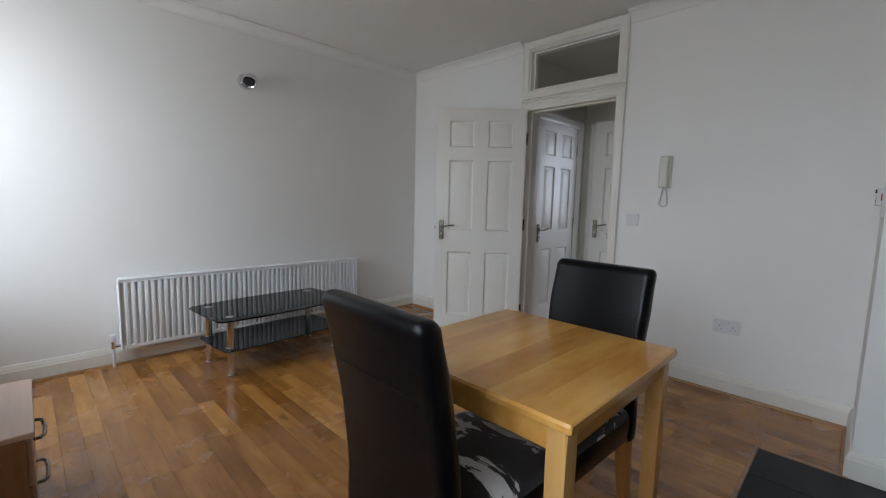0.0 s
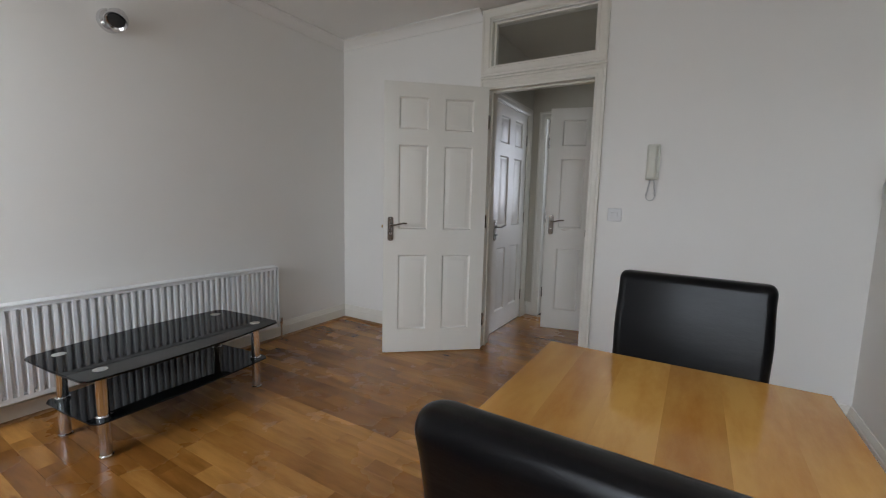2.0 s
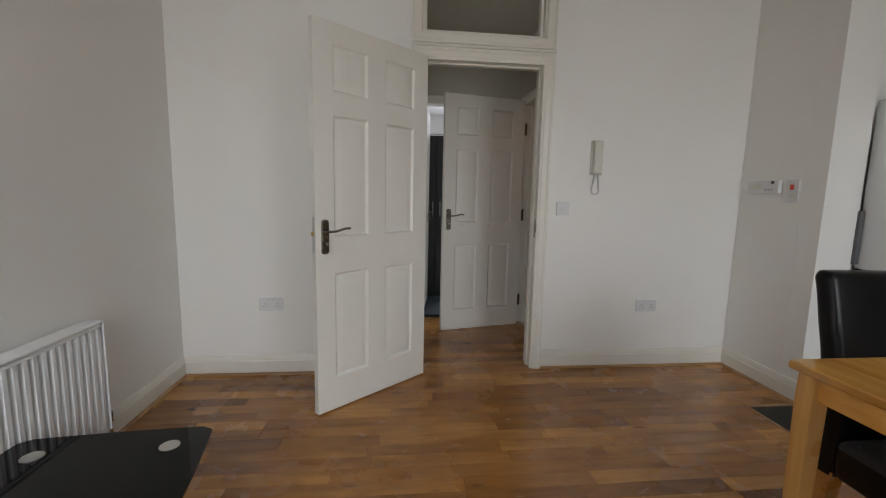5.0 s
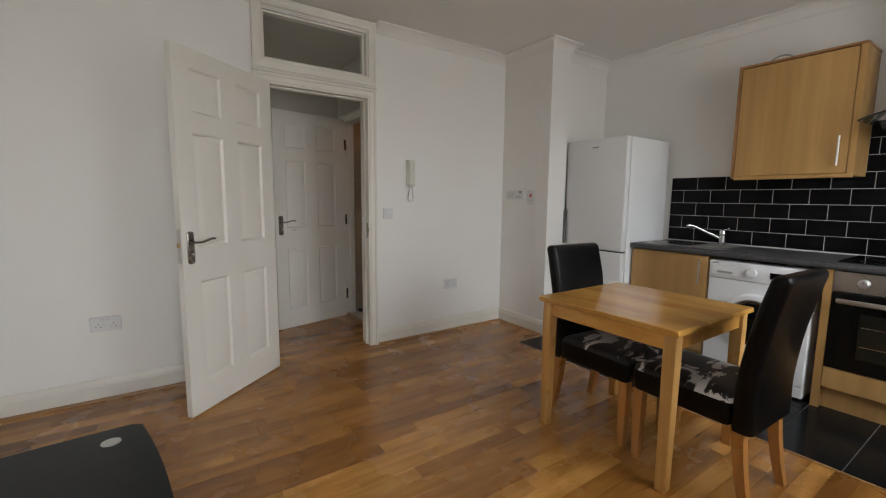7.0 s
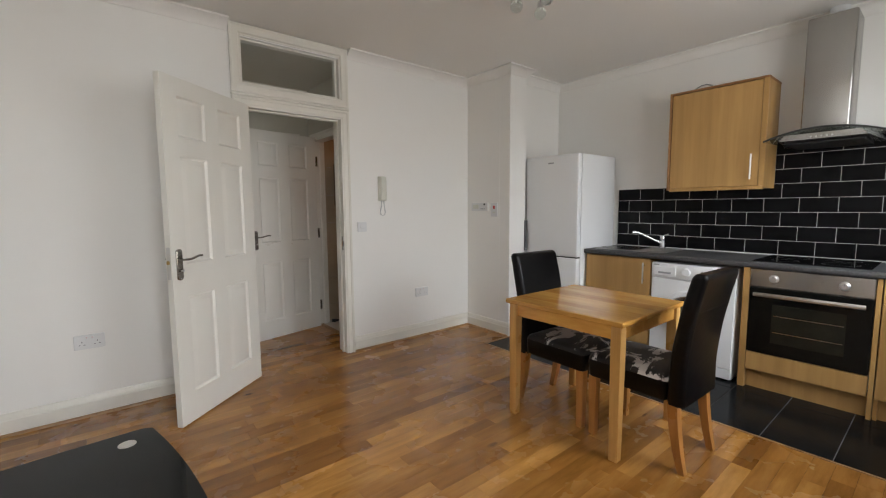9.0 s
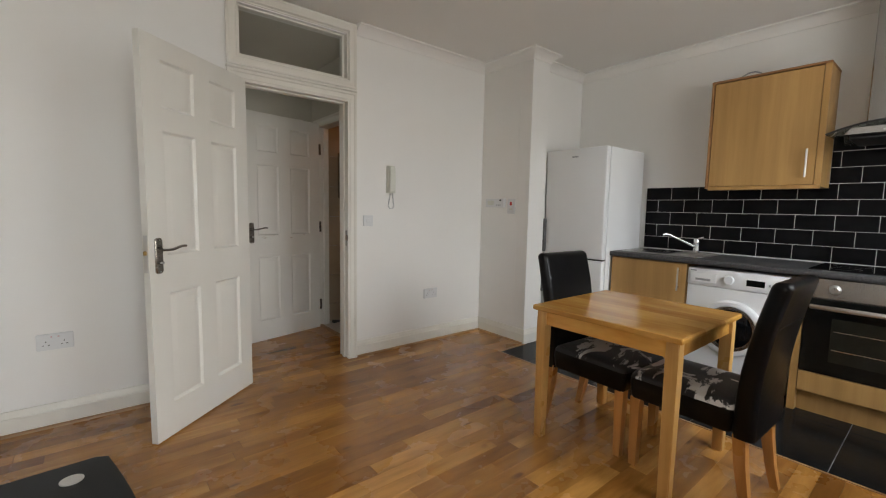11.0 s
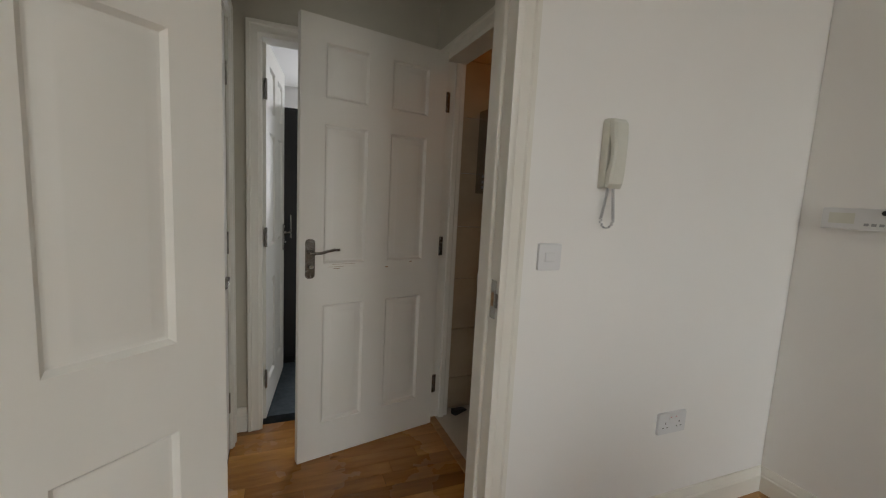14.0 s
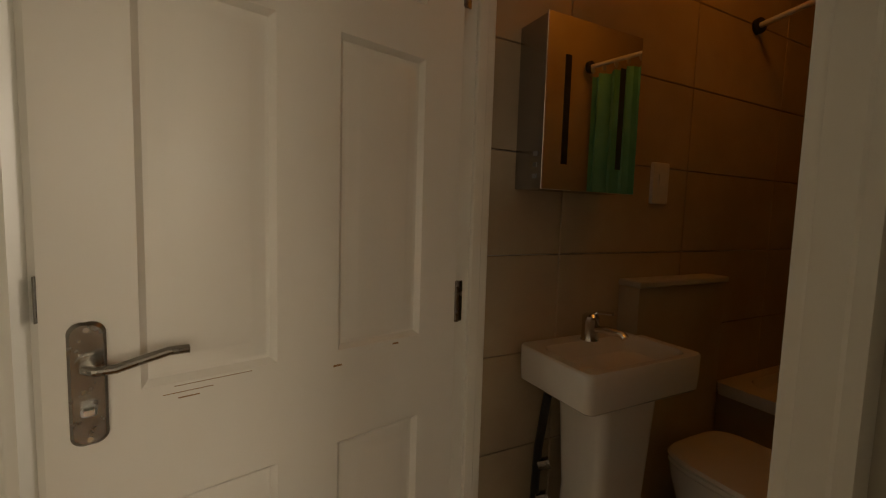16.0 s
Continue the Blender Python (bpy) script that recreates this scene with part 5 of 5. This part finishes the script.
def board_mesh(L, w):
    g, c = 0.0004, 0.0002
    return lambda: loft(B(), [[(-L / 2 + g, -w / 2 + g, -0.012), (L / 2 - g, -w / 2 + g, -0.012), (L / 2 - g, w / 2 - g, -0.012), (-L / 2 + g, w / 2 - g, -0.012)],
                              [(-L / 2 + g, -w / 2 + g, -c), (L / 2 - g, -w / 2 + g, -c), (L / 2 - g, w / 2 - g, -c), (-L / 2 + g, w / 2 - g, -c)],
                              [(-L / 2 + g + c, -w / 2 + g + c, 0), (L / 2 - g - c, -w / 2 + g + c, 0), (L / 2 - g - c, w / 2 - g - c, 0), (-L / 2 + g + c, w / 2 - g - c, 0)]])


def lay(x0, x1, y, w, parent):
    x = x0 - rnd.uniform(0.0, 0.5)
    while x < x1 - 0.01:
        L = rnd.choice((0.34, 0.46, 0.55, 0.62, 0.7, 0.8, 0.95))
        a, b = max(x, x0), min(x + L, x1)
        if x1 - b < 0.12:
            b = x1
        if b - a > 0.02:
            piece(("board", round(b - a, 3), w), board_mesh(round(b - a, 3), w), "board", BOARD, parent, (0.5 * (a + b), y, 0))
        x = b if b >= x1 else x + L


W = 0.0837
TX, TY = -0.262, 2.985     # edge of the kitchen's tiled floor
y = YN - W / 2
while y > YS - 0.3:
    if y - W / 2 > TY - 0.04:
        lay(XW, COLX, y, W, floor_ob)
    else:
        lay(XW, TX - 0.015, y, W, floor_ob)
    y -= W
lay(DX0, DX1, YN + 0.03, 0.06, floor_ob)
lay(DX0, DX1, YN + 0.09, 0.06, floor_ob)
y = NB + W / 2
while y < HY1 + 0.05:
    w = min(W, HY1 + 0.1 - (y - W / 2))
    lay(HX0, HX1, y, W, lobby_ob)
    y += W
structure("threshold_strip", box(bx(TX - 0.015, TX, YS, TY + 0.025, -0.01, 0.004, bev=0.002), TX, COLX, TY + 0.0, TY + 0.025, -0.01, 0.004, bev=0.002), BEAD, "thin oak strip edging the kitchen tiles", "trim")
structure("bath_threshold", bx(HX1 - 0.012, HX1 + 0.03, BY0 + 0.02, BY1, -0.01, 0.009, bev=0.003), BEAD, "oak threshold strip to the bathroom", "trim")
kf = structure("kitchen_floor", bx(TX, XE, YS, TY, -0.011, -0.0035), DARKGROUT, "grey grout bed of the black kitchen floor tiles", "floor")


def slab_mesh(a, b, t, c):
    return lambda: loft(B(), [[(-a, -b, 0), (a, -b, 0), (a, b, 0), (-a, b, 0)], [(-a, -b, t - c), (a, -b, t - c), (a, b, t - c), (-a, b, t - c)],
                              [(-a + c, -b + c, t), (a - c, -b + c, t), (a - c, b - c, t), (-a + c, b - c, t)]])


yy = 0.605 - 0.9 + 0.15
while yy < TY:
    for xx in (TX + 0.30, TX + 0.90):
        b0, b1 = max(yy - 0.15, YS), min(yy + 0.15, TY)
        if b1 - b0 > 0.03:
            a1 = min(xx + 0.3, XE)
            hw = (a1 - (xx - 0.3)) / 2
            piece(("ftile", round(hw, 3), round(b1 - b0, 3)), slab_mesh(hw - 0.002, (b1 - b0) / 2 - 0.002, 0.0045, 0.001), "tile", FLOORTILE, kf, (xx - 0.3 + hw, 0.5 * (b0 + b1), -0.0035))
    yy += 0.30


def metro_mesh(a, b):
    """Bevelled wall tile lying in the y-z plane, looking to -x."""
    return lambda: loft(B(), [[(0, -a, -b), (0, a, -b), (0, a, b), (0, -a, b)], [(-0.006, -a, -b), (-0.006, a, -b), (-0.006, a, b), (-0.006, -a, b)],
                              [(-0.0075, -a + 0.003, -b + 0.003), (-0.0075, a - 0.003, -b + 0.003), (-0.0075, a - 0.003, b - 0.003), (-0.0075, -a + 0.003, b - 0.003)]])


PH, PW = 0.1065, 0.2125
sb = B()
box(sb, XE - 0.0098, XE - 0.0005, YS + 0.001, 2.42, KT, 1.42)
box(sb, XE - 0.0098, XE - 0.0005, YS + 0.001, 1.195, 1.4201, 1.42 + 3 * PH)
splash = structure("splashback", sb, GROUT, "pale grout bed of the black brick-bond splashback", "wall tiles")
for row in range(-3, 6):
    zc = 1.42 - (row + 0.5) * PH
    z0, z1 = max(KT + 0.002, zc - PH / 2), zc + PH / 2
    if z1 - z0 < 0.01:
        continue
    right, start = YS, 2.42 if row >= 0 else 1.195
    yb = 2.42 + (PW / 2 if row % 2 else 0.0)
    while yb > right:
        a, b = max(yb - PW, right), min(yb, start)
        if b - a > 0.012:
            hw, hh = (b - a) / 2 - 0.0018, (z1 - z0) / 2 - 0.0018
            if hw > 0.012:
                piece(("metro", round(hw, 4), round(hh, 4)), metro_mesh(hw, hh), "tile", BLACKTILE, splash, (XE - 0.0045, 0.5 * (a + b), 0.5 * (z0 + z1)))
        yb -= PW

bath_wall = bpy.data.objects["wall_bath_north"]
for row in range(9):
    z0, z1 = max(0.004, -0.108 + row * 0.302), min(2.45, -0.108 + (row + 1) * 0.302)
    xa = -1.957
    while xa < 1.0:
        a, b = max(xa, bx0), min(xa + 0.602, 1.0)
        if b - a > 0.02 and z1 - z0 > 0.02:
            hw, hh = (b - a) / 2 - 0.0015, (z1 - z0) / 2 - 0.0015
            piece(("btile", round(hw, 3), round(hh, 3)), (lambda hw=hw, hh=hh: loft(B(), [[(-hw, 0, -hh), (hw, 0, -hh), (hw, 0, hh), (-hw, 0, hh)], [(-hw, -0.010, -hh), (hw, -0.010, -hh), (hw, -0.010, hh), (-hw, -0.010, hh)],
                  [(-hw + 0.002, -0.012, -hh + 0.002), (hw - 0.002, -0.012, -hh + 0.002), (hw - 0.002, -0.012, hh - 0.002), (-hw + 0.002, -0.012, hh - 0.002)]])), "tile", BATHTILE, bath_wall, (0.5 * (a + b), BATHN + 0.012, 0.5 * (z0 + z1)))
        xa += 0.602
